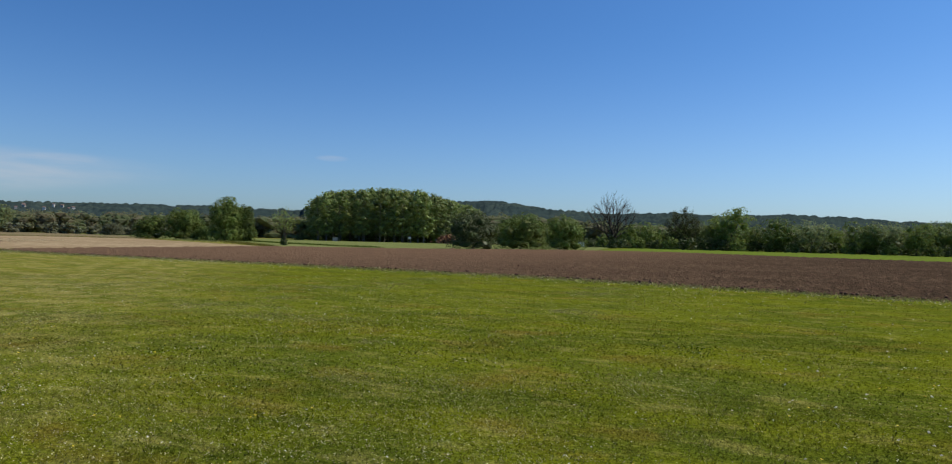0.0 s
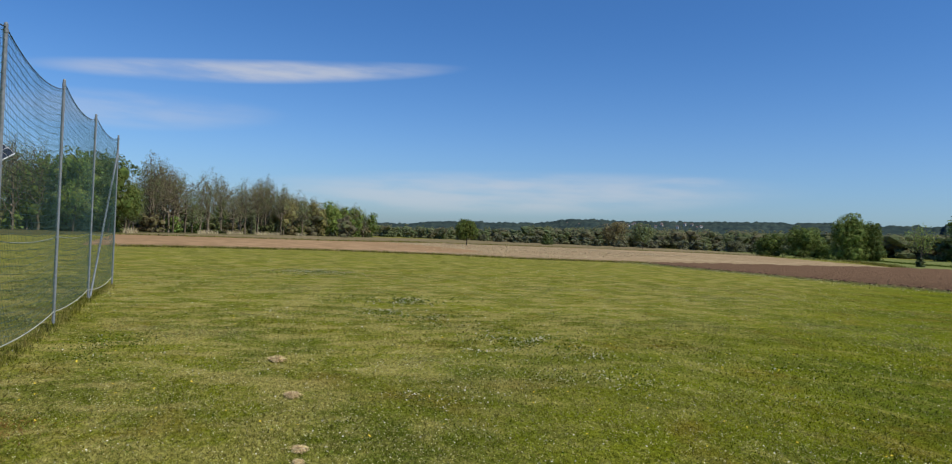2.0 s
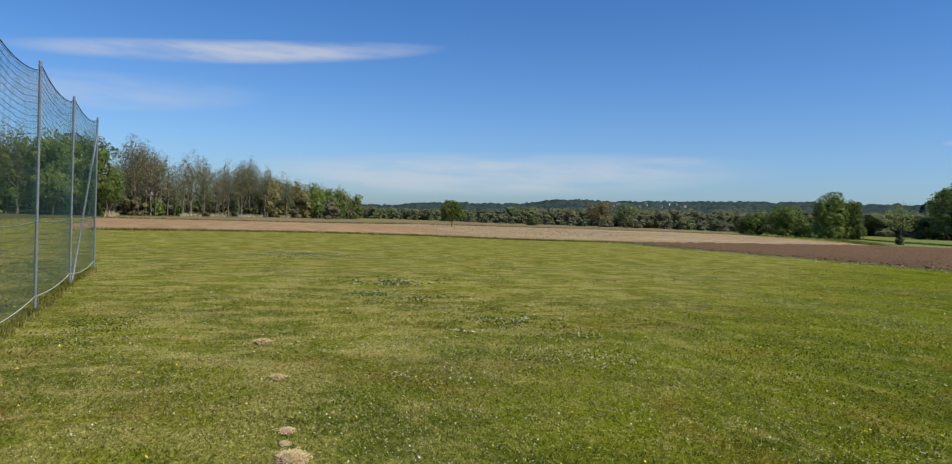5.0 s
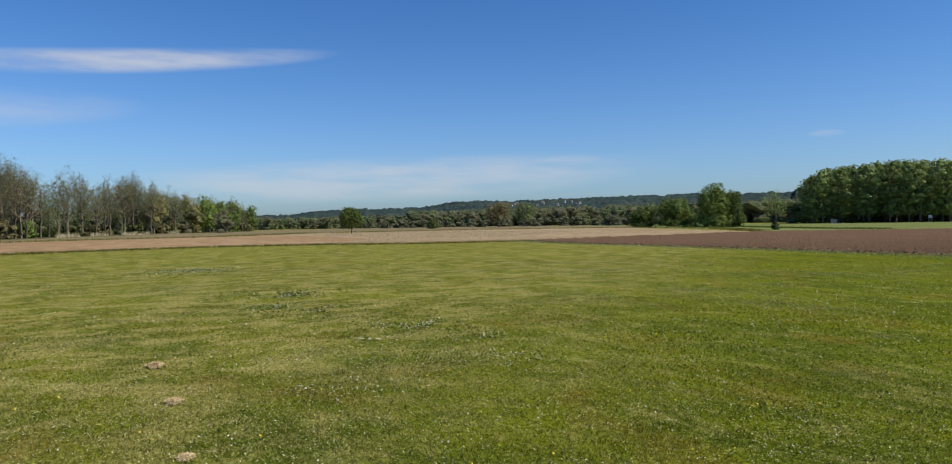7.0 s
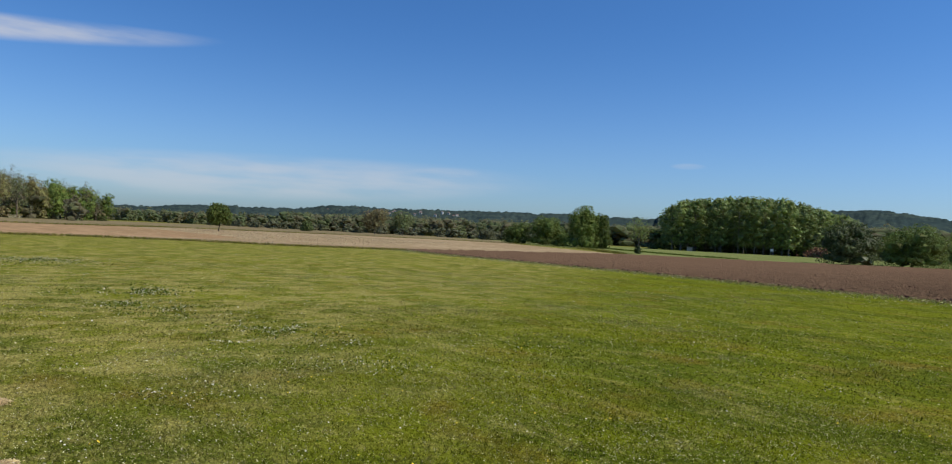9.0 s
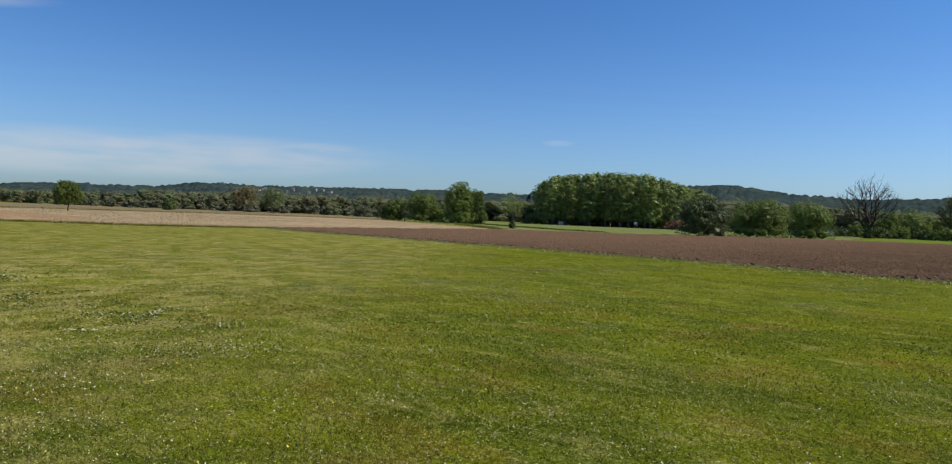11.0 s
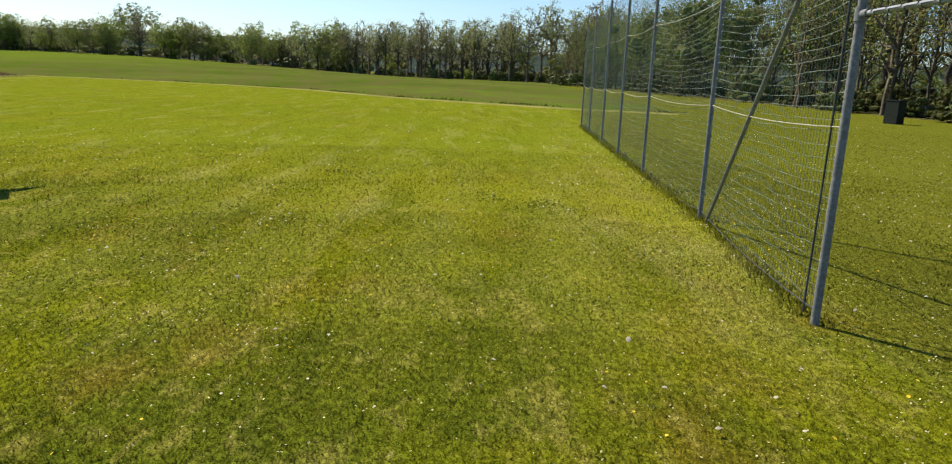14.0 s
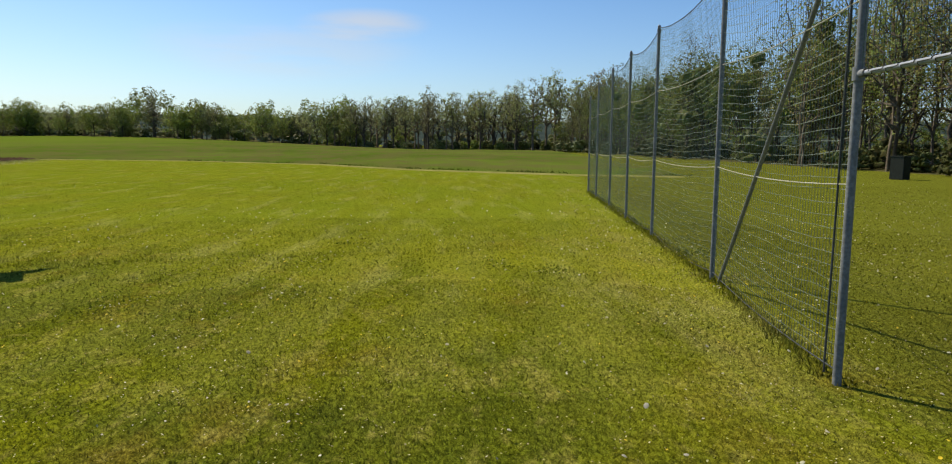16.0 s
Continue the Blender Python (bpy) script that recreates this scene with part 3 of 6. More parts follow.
def along(line, n):
    """n points evenly along a polyline."""
    line = np.array(line, dtype=float)
    d = np.r_[0, np.cumsum(np.hypot(*np.diff(line, axis=0).T))]
    t = np.linspace(0, d[-1], n)
    return np.stack([np.interp(t, d, line[:, 0]), np.interp(t, d, line[:, 1])], 1)


def field(name, near, far, nu, nv, mat, label, lift=0.03, rough=0.0, scale=1.0, grade=1.0, ridge=0.0, rag=0.0, category="field"):
    """A sheet of ground cover lofted between its near and its far edge, with an uneven surface and ragged edges."""
    a, b = along(near, nu), along(far, nu)
    rows = []
    for j in range(nv):
        f = (j / (nv - 1)) ** grade
        p = a * (1 - f) + b * f
        z = np.empty(nu)
        for i in range(nu):
            x, y = p[i]
            edge = min(1.0, i / 2, (nu - 1 - i) / 2, j / 2, (nv - 1 - j) / 2)
            if rag and j in (0, nv - 1):
                w = noise.noise((x * 0.6, y * 0.6, 3.0)) * rag + noise.noise((x * 2.3, y * 2.3, 1.0)) * rag * 0.6
                y += w
                x += w * 0.3
                p[i] = x, y
            h = 0.0
            if rough:
                h = noise.noise((x * scale, y * scale, 0.0)) * rough + noise.noise((x * scale * 3.1, y * scale * 3.1, 4.0)) * rough * 0.6
            if ridge:
                h += math.sin((y + 0.12 * x) * 2 * math.pi / 3.2 + noise.noise((x * 0.1, y * 0.1, 0)) * 2) * ridge
            ease = min(1.0, math.hypot(x - a[i][0], y - a[i][1]) / 1.6)
            z[i] = height_at(x, y) + (0.012 + ease * (lift + max(h, -lift * 0.8)) if edge > 0 else -0.02)
        rows.append(np.column_stack([p, z]))
    verts = np.concatenate(rows)
    i, j = np.meshgrid(np.arange(nu - 1), np.arange(nv - 1))
    k = (j * nu + i).ravel()
    faces = np.stack([k, k + 1, k + 1 + nu, k + nu], 1)
    return tagged(mesh_object(name, verts, faces, mat), label, category, kind="structure")


ground = build_ground()
LAWN_EDGE = [(-54.5, 35.2), (-46.5, 33.8), (-26.4, 33.1), (-11.5, 31.7), (-3.8, 30.0), (3.5, 28.3), (10.3, 27.6), (15.7, 27.9), (23.5, 30.0), (29.5, 30.9), (40, 30.9), (52, 33), (67, 37.0)]
PLOUGH_FAR = [(-66, 80), (-56, 95), (-50, 115), (-40, 155), (-22, 170), (3, 150), (25, 138), (43, 118), (50, 88), (52, 68), (55, 52), (61, 43), (69, 38.5)]
field("ploughed_field", LAWN_EDGE, PLOUGH_FAR, 520, 100, SOIL, "freshly ploughed bare brown earth with clods", lift=0.10, rough=0.17, scale=2.8, grade=2.2, ridge=0.012, rag=1.5)

STUB_NEAR = [(-56, -7.3), (-60, 0), (-62.8, 8.7), (-61, 18), (-56, 24.6), (-54.5, 35.8), (-59, 53), (-66, 80)]
STUB_FAR = [(-108, -14), (-118, 0), (-128, 20), (-142, 32), (-160, 45), (-170, 92), (-160, 120), (-142, 126)]
field("stubble_field", STUB_NEAR, STUB_FAR, 200, 90, STUBBLE, "pale dry stubble field", lift=0.05, rough=0.06, scale=0.9, grade=1.5, rag=1.3)
field("fallow_field", [(-108.3, -14.1), (-118.3, 0), (-128.3, 20), (-142.3, 32), (-160.3, 45), (-170.3, 92), (-160.3, 120.3), (-142.3, 126.3)],
      [(-138, -17), (-166, -2), (-228, 12), (-305, 45), (-430, 150), (-420, 240), (-330, 240), (-200, 190)], 120, 50, FALLOW, "tan fallow field with a thin weed cover", lift=0.05, rough=0.05, scale=0.5, grade=1.2)
field("tan_field", [(-57.3, -9.8), (-61.5, 0), (-64.2, 8.7), (-66, 18), (-70, 24), (-78, 29)],
      [(-107, -14.6), (-116.5, 0), (-126.5, 19), (-134, 26), (-140, 30), (-141.5, 31)], 120, 50, TAN, "tan harrowed earth between weed lines", lift=0.10, rough=0.05, scale=0.9, grade=1.3, rag=0.5)
field("meadow", [(-142, 127), (-100, 110), (-66, 81), (-56, 96), (-50, 116), (-40, 151), (-38, 156)],
      [(-330, 250), (-260, 260), (-200, 270), (-170, 290), (-140, 300), (-120, 310), (-70, 330)], 120, 40, VERGE, "rough green meadow before the wood", lift=0.04, rough=0.04, scale=0.4)
field("far_meadow", [(-40, 155.3), (-22, 170.3), (3, 150.3), (25, 138.3), (43, 118.3), (50.3, 88.5)],
      [(-60, 330), (40, 320), (120, 330), (180, 330), (220, 310)], 120, 60, MEADOW, "bright green meadow beyond the ploughed earth", lift=0.05, rough=0.05, scale=0.4)
field("crop_field", [(50.3, 88), (52.3, 68), (55.3, 52.3), (61, 43.3), (69, 38.2), (65.5, 22), (57, 9), (47, 1.5), (40, -8), (38, -14)],
      [(222, 309), (250, 260), (270, 210), (290, 158), (300, 130), (290, 95), (240, 40), (206, 0), (195, -34)], 120, 70, CROP, "young green crop with brown bare streaks", lift=0.14, rough=0.22, scale=0.5, rag=0.5)


field("field_track", [(59.8, 42.6), (67.6, 37.2), (64, 21.6), (55.6, 9.3), (45.4, 2.2), (38, -7.4), (36, -13.6)], [(61, 43.2), (68.9, 38.1), (65.4, 22), (56.9, 9), (46.9, 1.6), (39.9, -7.9), (37.9, -13.9)], 60, 6, TRACK, "pale trodden grass strip along the edge of the crop", lift=0.02)
field("wood_floor", [(-60, -24), (-106, -16), (-140, -14), (-163, 2), (-210, 20), (-264, 54)], [(-90, -60), (-150, -60), (-220, -50), (-280, -20), (-320, 20), (-340, 70)], 80, 20, LITTER, "shaded leaf litter under the western wood", lift=0.06, rough=0.06, scale=0.5)
field("wood_floor", [(291, 175), (301, 131), (291, 94.5), (241, 39.5), (207, -0.5), (197, -37)], [(420, 240), (420, 180), (400, 110), (340, 40), (310, 0), (300, -60)], 80, 20, LITTER, "shaded leaf litter under the eastern wood", lift=0.12, rough=0.06, scale=0.5)
field("wood_floor", [(4, -29), (40, -30), (90, -31), (140, -32.5), (200, -34)], [(4, -90), (60, -100), (120, -110), (200, -120), (280, -120)], 120, 40, LITTER, "shaded leaf litter under the southern wood", lift=0.05, rough=0.08, scale=0.5, rag=0.8)


# ---------------------------------------------------------------- hills
HILL = [(-180, 1.6), (-120, 1.2), (-100, 0.9), (-80, 0.8), (-76, 0.95), (-74, 1.15), (-70, 1.35), (-66, 1.5), (-62, 1.9), (-57, 1.95), (-50, 2.12), (-44, 2.2), (-39, 2.12),
        (-34, 2.2), (-27, 2.8), (-22.5, 3.2), (-20, 2.95), (-17.5, 2.5), (-13, 2.4), (-8.5, 2.35), (-4, 2.3), (0.7, 2.4), (5.4, 2.2), (10.5, 1.9), (16, 1.9), (24, 1.75), (32, 1.8), (40.7, 1.75),
        (46, 1.75), (52, 1.9), (61, 1.9), (70, 2.0), (90, 1.8), (130, 1.6), (180, 1.6)]


def build_hills():
    """Wooded hills all round the plain, their ridge height given by bearing."""
    azs = np.concatenate([np.arange(-180, -80, 1.0), np.arange(-80, 64, 0.10), np.arange(64, 180, 1.0)])
    rows = 28
    verts = []
    ridge = np.interp(azs, [h[0] for h in HILL], [h[1] for h in HILL])
    for j in range(rows):
        f = j / (rows - 1)
        for az, el in zip(azs, ridge):
            base = 950 if -70 < az < -37 else 800
            d = base + 1100 * f
            top = math.tan(radians(el)) * 2000 + 1.65
            d += 120 * noise.noise((az * 0.2, 5.0, f * 2))
            s = top * (f ** 1.25) * (1 + 0.16 * noise.noise((az * 0.15, f * 3, 0)) * (1 - f) * 2)
            x, y = d * math.sin(radians(az)), d * math.cos(radians(az))
            crown = 1 - noise.voronoi((x * 0.085, y * 0.085, 0))[0][0] ** 2 * 2.2
            bump = noise.noise((x * 0.03, y * 0.03, 0)) * 3.0 + crown * 4.2 * (0.75 + 0.6 * noise.noise((x * 0.02, y * 0.02, 7)))
            verts.append((x, y, s - 2.0 + bump * (0.35 + 0.65 * min(1, 3 * f)) - (6 if j == 0 else 0)))
    n = len(azs)
    i, j = np.meshgrid(np.arange(n - 1), np.arange(rows - 1))
    k = (j * n + i).ravel()
    faces = np.stack([k, k + 1, k + 1 + n, k + n], 1)
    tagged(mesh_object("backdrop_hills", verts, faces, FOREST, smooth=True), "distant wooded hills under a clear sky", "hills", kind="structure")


build_hills()


def at(az, d):
    return d * math.sin(radians(az)), d * math.cos(radians(az))


def far_wood(name, rng, az0, az1, d0, d1, el0, el1, count, mat, label, leaf=0.52):
    """A distant belt of trees: crowns of leaves on thin stems, seen only as one mass."""
    cs, segs = [], []
    for i in range(count):
        az = rng.uniform(az0, az1)
        d = rng.uniform(d0, d1)
        x, y = at(az, d)
        el = el0 + (el1 - el0) * (az - az0) / (az1 - az0)
        h = (math.tan(radians(el)) * d + EYE) * rng.uniform(0.72, 1.05)
        w = h * rng.uniform(0.7, 1.15)
        lobes = [(x + rng.normal() * w * 0.18, y + rng.normal() * w * 0.18, h * z, w * rng.uniform(0.34, 0.56), h * rng.uniform(0.17, 0.24)) for z in (0.10, 0.28, 0.46, 0.62, 0.8)]
        cs.append(leaf_crown(rng, lobes, 120, leaf, 0.66, 8, 1.25, core=0.86)[0])
    v = np.concatenate(cs)
    ob = mesh_object(name, v, np.arange(len(v)).reshape(-1, 3), mat)
    tagged(ob, label, "wood", kind="stuff")


R = np.random.default_rng(7)
far_wood("far_wood", R, -66, -36, 430, 560, 1.15, 1.5, 460, LEAF_FAR, "distant belt of dark green deciduous woodland")
far_wood("far_wood", R, -79, -62, 430, 560, 0.72, 0.85, 130, LEAF_FAR, "distant low woodland edge in spring green")
far_wood("far_wood", R, -116, -80, 225, 330, 2.2, 1.3, 70, LEAF_FAR, "dim inner depth of the western wood")
far_wood("far_wood", R, 56, 106, 330, 430, 1.3, 1.1, 80, LEAF_FAR, "dim inner depth of the eastern wood")
far_wood("far_wood", R, -25, -10, 330, 400, 2.25, 1.65, 110, LEAF_FAR, "distant trees between the poplars and the hedge row")
far_wood("far_shrubs", R, -72, -46, 360, 430, 0.35, 0.5, 70, LEAF_PALE, "pale flowering shrubs along the far field edge")
far_wood("far_wood", R, -14, 28, 325, 400, 1.55, 1.35, 300, LEAF_FAR, "distant deciduous wood behind the hedge row")
far_wood("far_wood", R, 26, 66, 380, 520, 1.15, 2.0, 330, LEAF_FAR, "distant deciduous wood beyond the meadow")



def backing_wood():
    """The depth of the wood behind the eastern net, closing the view between its front trees."""
    rng = np.random.default_rng(9)
    cs = []
    for i in range(90):
        x, y = 8 + 190 * ((i + rng.uniform(0, 1)) / 90) ** 1.3, -48 - rng.uniform(0, 26)
        h = rng.uniform(5.0, 11.0) if x > 80 else rng.uniform(2.6, 4.4)
        lobes = [(x + rng.normal() * 0.8, y + rng.normal() * 0.8, h * z, rng.uniform(1.6, 2.6), h * 0.16) for z in (0.08, 0.25, 0.42, 0.6, 0.78)]
        cs.append(leaf_crown(rng, lobes, 380, 0.17, 0.45)[0])
    v = np.concatenate(cs)
    tagged(mesh_object("far_wood", v, np.arange(len(v)).reshape(-1, 3), LEAF_BUSH), "dim inner depth of the wood behind the net", "wood", kind="stuff")


backing_wood()

# ---------------------------------------------------------------- single trees and bushes
def bush(az, d, height, width, label, leaf=None, count=5000, size=0.3, lobes=9, bare=0.0, seed=1, category="bush", name="bush", bark=None, loose=1.0):
    rng = np.random.default_rng(seed)
    ob = leafy_tree(rng, name, height, width, bare, label, leaf, lobes, int(count * 1.35), size * 0.74, bark, hollow=0.78, category=category, loose=loose)
    x, y = at(az, d)
    ob.location = (x, y, height_at(x, y))
    ob.rotation_euler = (0, 0, rng.uniform(0, 6))
    return ob


bush(-42.7, 178, 11.4, 8.6, "tall dense dark green field tree at the stubble edge", LEAF_BUSH, 15000, 0.14, 16, seed=3, loose=0.9, category="tree", name="field_tree")
bush(-41.3, 180, 9.6, 5.6, "sparser yellow-green tree beside the dark field tree", LEAF, 8360, 0.16, 8, seed=4, category="tree", name="field_tree")
bush(-45.6, 196, 8.0, 10.5, "rounded green hawthorn bush", LEAF_BUSH, 11000, 0.15, 14, seed=5, loose=0.9)
bush(-48.0, 198, 5.4, 8.5, "low rounded green bush at the field edge", LEAF_BUSH, 8000, 0.15, 12, seed=6, loose=0.9)
bush(-44.2, 192, 3.6, 5.2, "small low bush between larger bushes", LEAF_BUSH, 5500, 0.16, 6, seed=7)
bush(-71.25, 140, 5.5, 4.3, "small round field tree with a short trunk", LEAF_BUSH, 8000, 0.12, 9, bare=0.9, seed=8, category="tree", name="field_tree")
bush(-64.7, 285, 4.7, 5.0, "small dense conical bush in the fallow field", LEAF_DARK, 4840, 0.16, 5, seed=9)
bush(-59.4, 290, 10.2, 10.5, "olive-bronze round tree in the fallow field", LEAF_BROWN, 5600, 0.2, 11, bare=1.8, seed=10, category="tree", name="field_tree")
bush(-57.2, 290, 9.4, 9.4, "olive-green round tree with a clear trunk", LEAF_SPRING, 5200, 0.2, 11, bare=2.6, seed=11, category="tree", name="field_tree")
bush(-50.3, 330, 5.0, 9.0, "pale flowering bush at the far field edge", LEAF_PALE, 4840, 0.21, 6, seed=12)
bush(-23.4, 129, 6.6, 9.6, "large dark rounded bush at the edge of the ploughed earth", LEAF_DARK, 15000, 0.115, 16, seed=13, loose=0.9)
bush(-19.5, 146, 7.3, 11.6, "broad rounded green bush with pale flecks", LEAF_BUSH, 16000, 0.125, 16, seed=14, loose=0.9)
bush(-16.0, 166, 8.3, 9.8, "round willow-like green tree", LEAF_BUSH, 13000, 0.125, 14, seed=15, loose=0.9, category="tree", name="round_tree")
bush(46.05, 300, 8.5, 11.0, "dark dense shrub round the foot of a bare tree", LEAF_DARK, 9240, 0.22, 8, seed=18)

# ---------------------------------------------------------------- woods
def fork_tree(seed, name, az, d, height, width, bare, label, leaf=None, per_tip=0, leaf_size=0.2, bark=None, targets=260, fuzz=0.5, tip=0.02, trunk_top=0.45, shape=1.0, surface=0.45, jitter=0.006, sag=0.04, power=0.5, direct=0.0):
    """A single tree with open limbs; leaves, if any, sit at the twig ends."""
    rng = np.random.default_rng(seed)
    segs, tips = branching(rng, height, width, bare, targets, trunk_top, tip, shape, surface, jitter=jitter, sag=sag, power=power, direct=direct)
    crown = None
    if per_tip:
        c = np.repeat(tips, per_tip, axis=0)
        crown = leaf_quads(rng, c + rng.normal(size=c.shape) * fuzz, leaf_size)
    ob = tree_thing(name, segs, crown, bark or BARK, leaf or LEAF, label, "tree", sides=4)
    x, y = at(az, d)
    ob.location = (x, y, height_at(x, y))
    return ob


fork_tree(21, "bare_tree", -12.25, 268, 20.8, 19.0, 4.0, "tall leafless tree with a broad fan of bare branches", targets=760, tip=0.026, trunk_top=0.42, shape=1.0, surface=0.34, jitter=0.004, sag=-0.03, power=0.54, bark=BARK_DARK, direct=0.30)
bush(-12.25, 267.5, 5.0, 3.8, "dark ivy mantle round the foot of a bare tree", LEAF_DARK, 3200, 0.14, 7, seed=28, name="ivy_bush")
fork_tree(22, "oak_tree", 30.2, 170, 17.2, 18.4, 3.2, "old oak in thin spring leaf with wide visible limbs", LEAF_OAK, 20, 0.12, targets=800, fuzz=0.36, tip=0.019, trunk_top=0.50, shape=0.98, surface=0.30, jitter=0.006, sag=0.02, power=0.54, bark=BARK_DARK, direct=0.12)
fork_tree(27, "hedge_tree", -6.8, 297, 16.4, 15.0, 2.2, "dark open-limbed tree in thin olive leaf in the hedge row", LEAF_OAK, 16, 0.16, targets=520, fuzz=0.42, tip=0.024, trunk_top=0.5, shape=0.95, surface=0.32, jitter=0.006, sag=0.02, power=0.52, bark=BARK_DARK, direct=0.12)
fork_tree(24, "bare_tree", 46.05, 300, 20.5, 15.5, 6.0, "leafless tree with upright branches above a dark shrub", LEAF_BROWN, 3, 0.13, targets=560, fuzz=0.5, tip=0.026, trunk_top=0.42, shape=0.9, surface=0.33, jitter=0.003, sag=-0.05, power=0.46, bark=BARK_DARK, direct=0.5)
fork_tree(23, "field_tree", 37.8, 103.5, 7.3, 6.0, 3.2, "sparse young tree growing out of an ivy bush", LEAF_DARK, 26, 0.08, targets=150, fuzz=0.25, tip=0.016)
fork_tree(17, "ivy_bush", 37.65, 103, 4.7, 4.4, 0.1, "dense dark ivy bush at the field edge", LEAF_DARK, 60, 0.085, targets=150, fuzz=0.3, tip=0.012, trunk_top=0.7, shape=0.8, surface=0.7)
fork_tree(16, "ivy_bush", 28.3, 106, 5.4, 3.8, 0.1, "narrow ivy-clad dark tree stump at the field edge", LEAF_DARK, 55, 0.085, targets=150, fuzz=0.26, tip=0.012, trunk_top=0.85, shape=0.5, surface=0.7)
fork_tree(25, "sapling", -38.3, 121, 5.9, 4.4, 2.0, "thin young tree with sparse pale leaves and an ivy-covered foot", LEAF_FRESH, 7, 0.09, targets=150, fuzz=0.25, tip=0.012)
bush(-38.3, 121.2, 1.6, 1.3, "small dark ivy clump round the foot of a sapling", LEAF_DARK, 1600, 0.08, 5, seed=26, name="ivy_bush")

# poplar wood in the north-west
R = np.random.default_rng(31)


def poplar(rng, k):
    """A tall plantation poplar: a long bare trunk, steep limbs and a narrow crown that is fullest near the top."""
    height, bare = 22.0, 3.0
    segs, pts = stem(rng, height * 0.9, 0.24, 0.015)
    lobes = []
    for i in range(30):
        f = (i + rng.uniform(0.2, 0.8)) / 30
        z = bare + (height - bare - 1.2) * f
        wide = (3.9 + 0.3 * k) * (0.55 + 0.75 * math.sin(math.pi * min(1.0, 0.18 + f * 0.72)))
        a = i * 2.4 + rng.uniform(-0.4, 0.4)
        q = wide * rng.uniform(0.35, 0.85) * (1 - 0.55 * max(0, f - 0.72) / 0.28)
        lobes.append((math.cos(a) * q, math.sin(a) * q, z, wide * rng.uniform(0.36, 0.55), rng.uniform(0.9, 1.7)))
        segs.append((np.array([0, 0, z - 2.2]), np.array([math.cos(a) * q, math.sin(a) * q, z]), 0.075, 0.025))
    crown = leaf_crown(rng, lobes, 3200, 0.20, 0.6, 12, 1.35, core=0.62)
    return tree_thing("poplar_tree", segs, crown, BARK_PALE, LEAF_POPLAR, "tall poplar with a narrow grey-green crown and pale trunk", "tree", "poplar wood")


poplars = [poplar(R, k) for k in range(4)]
spots = []
for i in range(17):
    for j in range(4):
        az = -36.0 + i * 0.79 + R.uniform(-0.38, 0.38)
        d = 288 + j * 13 + R.uniform(-3, 3) + max(0, az + 28) * 3
        top = np.interp(az, [-36.6, -35.6, -34.5, -32, -28, -25, -22.5], [2.7, 3.4, 3.75, 4.0, 4.0, 3.2, 2.4])
        x, y = at(az, d)
        h = math.tan(radians(float(top) * R.uniform(0.95, 1.02))) * (d + 3) + EYE
        spots.append((x, y, 0.35 + 0.65 * h / 22.0, h / 22.0 / (0.35 + 0.65 * h / 22.0)))
copies(R, poplars, spots)

wood_shrubs = [leafy_tree(R, "wood_shrub", 6.0, 8.0, 0.0, "dark undergrowth shrub inside the poplar wood", lf, 6, 560, 0.34, None, "poplar wood", 0.4, "bush") for lf in (LEAF_DARK, LEAF)]
copies(R, wood_shrubs, [(*at(az, 306 + R.uniform(-4, 12) + max(0, az + 28) * 3), R.uniform(0.8, 1.25), 1.0) for az in np.arange(-36.8, -22, 0.62)])

# hedge row of mixed trees along the north
hedge_trees = [leafy_tree(R, "hedge_tree", 12.0, 11.0 + k, 1.0, lab, lf, 12, 3800, 0.215, None, "hedge row", 0.5, core=0.42)
               for k, (lf, lab) in enumerate([(LEAF, "broad green hedgerow tree in spring leaf"), (LEAF_FRESH, "yellow-green hedgerow tree in fresh leaf"),
                                              (LEAF_BUSH, "deep green hedgerow tree with low branches"), (LEAF_SPRING, "olive-green hedgerow tree in new leaf")])]
spots = []
for az, el in [(-11.0, 1.5), (-9.2, 1.7), (-6.8, 1.7), (-4.6, 1.9), (-3.3, 2.85), (-1.4, 1.7), (0.2, 2.25), (2.2, 2.0), (3.8, 1.6), (5.4, 2.0), (6.2, 1.7), (7.0, 2.05), (8.8, 2.0), (9.7, 1.7), (10.5, 2.05), (12.2, 1.9),
               (13.0, 1.6), (13.8, 2.0), (15.4, 1.85), (17.2, 1.95), (18.2, 1.6), (19.2, 2.0), (21.0, 1.9), (22.6, 1.8), (24.4, 1.85), (26.3, 1.6), (33.5, 0.9), (35.2, 1.0), (40.5, 1.0), (42.5, 1.2), (48.5, 1.1), (50.5, 1.3), (53, 1.4), (55.5, 1.4), (58, 1.5)]:
    d = (300 if az < 27 else 330) + R.uniform(-12, 12)
    x, y = at(az, d)
    h = math.tan(radians(el)) * d + EYE
    spots.append((x, y, h / 12.0, R.uniform(0.95, 1.05)))
copies(R, hedge_trees, spots)
shrubs = [leafy_tree(R, "hedge_shrub", 4.5, 7.5, 0.0, "dense dark hedgerow shrub", lf, 6, 1100, 0.25, None, "hedge row", 0.5, "bush", core=0.45) for lf in (LEAF_DARK, LEAF)]
copies(R, shrubs, [(*at(az, 292 + R.uniform(-8, 8)), R.uniform(0.75, 1.2), 1.0) for az in np.arange(-14, 27, 1.25)])

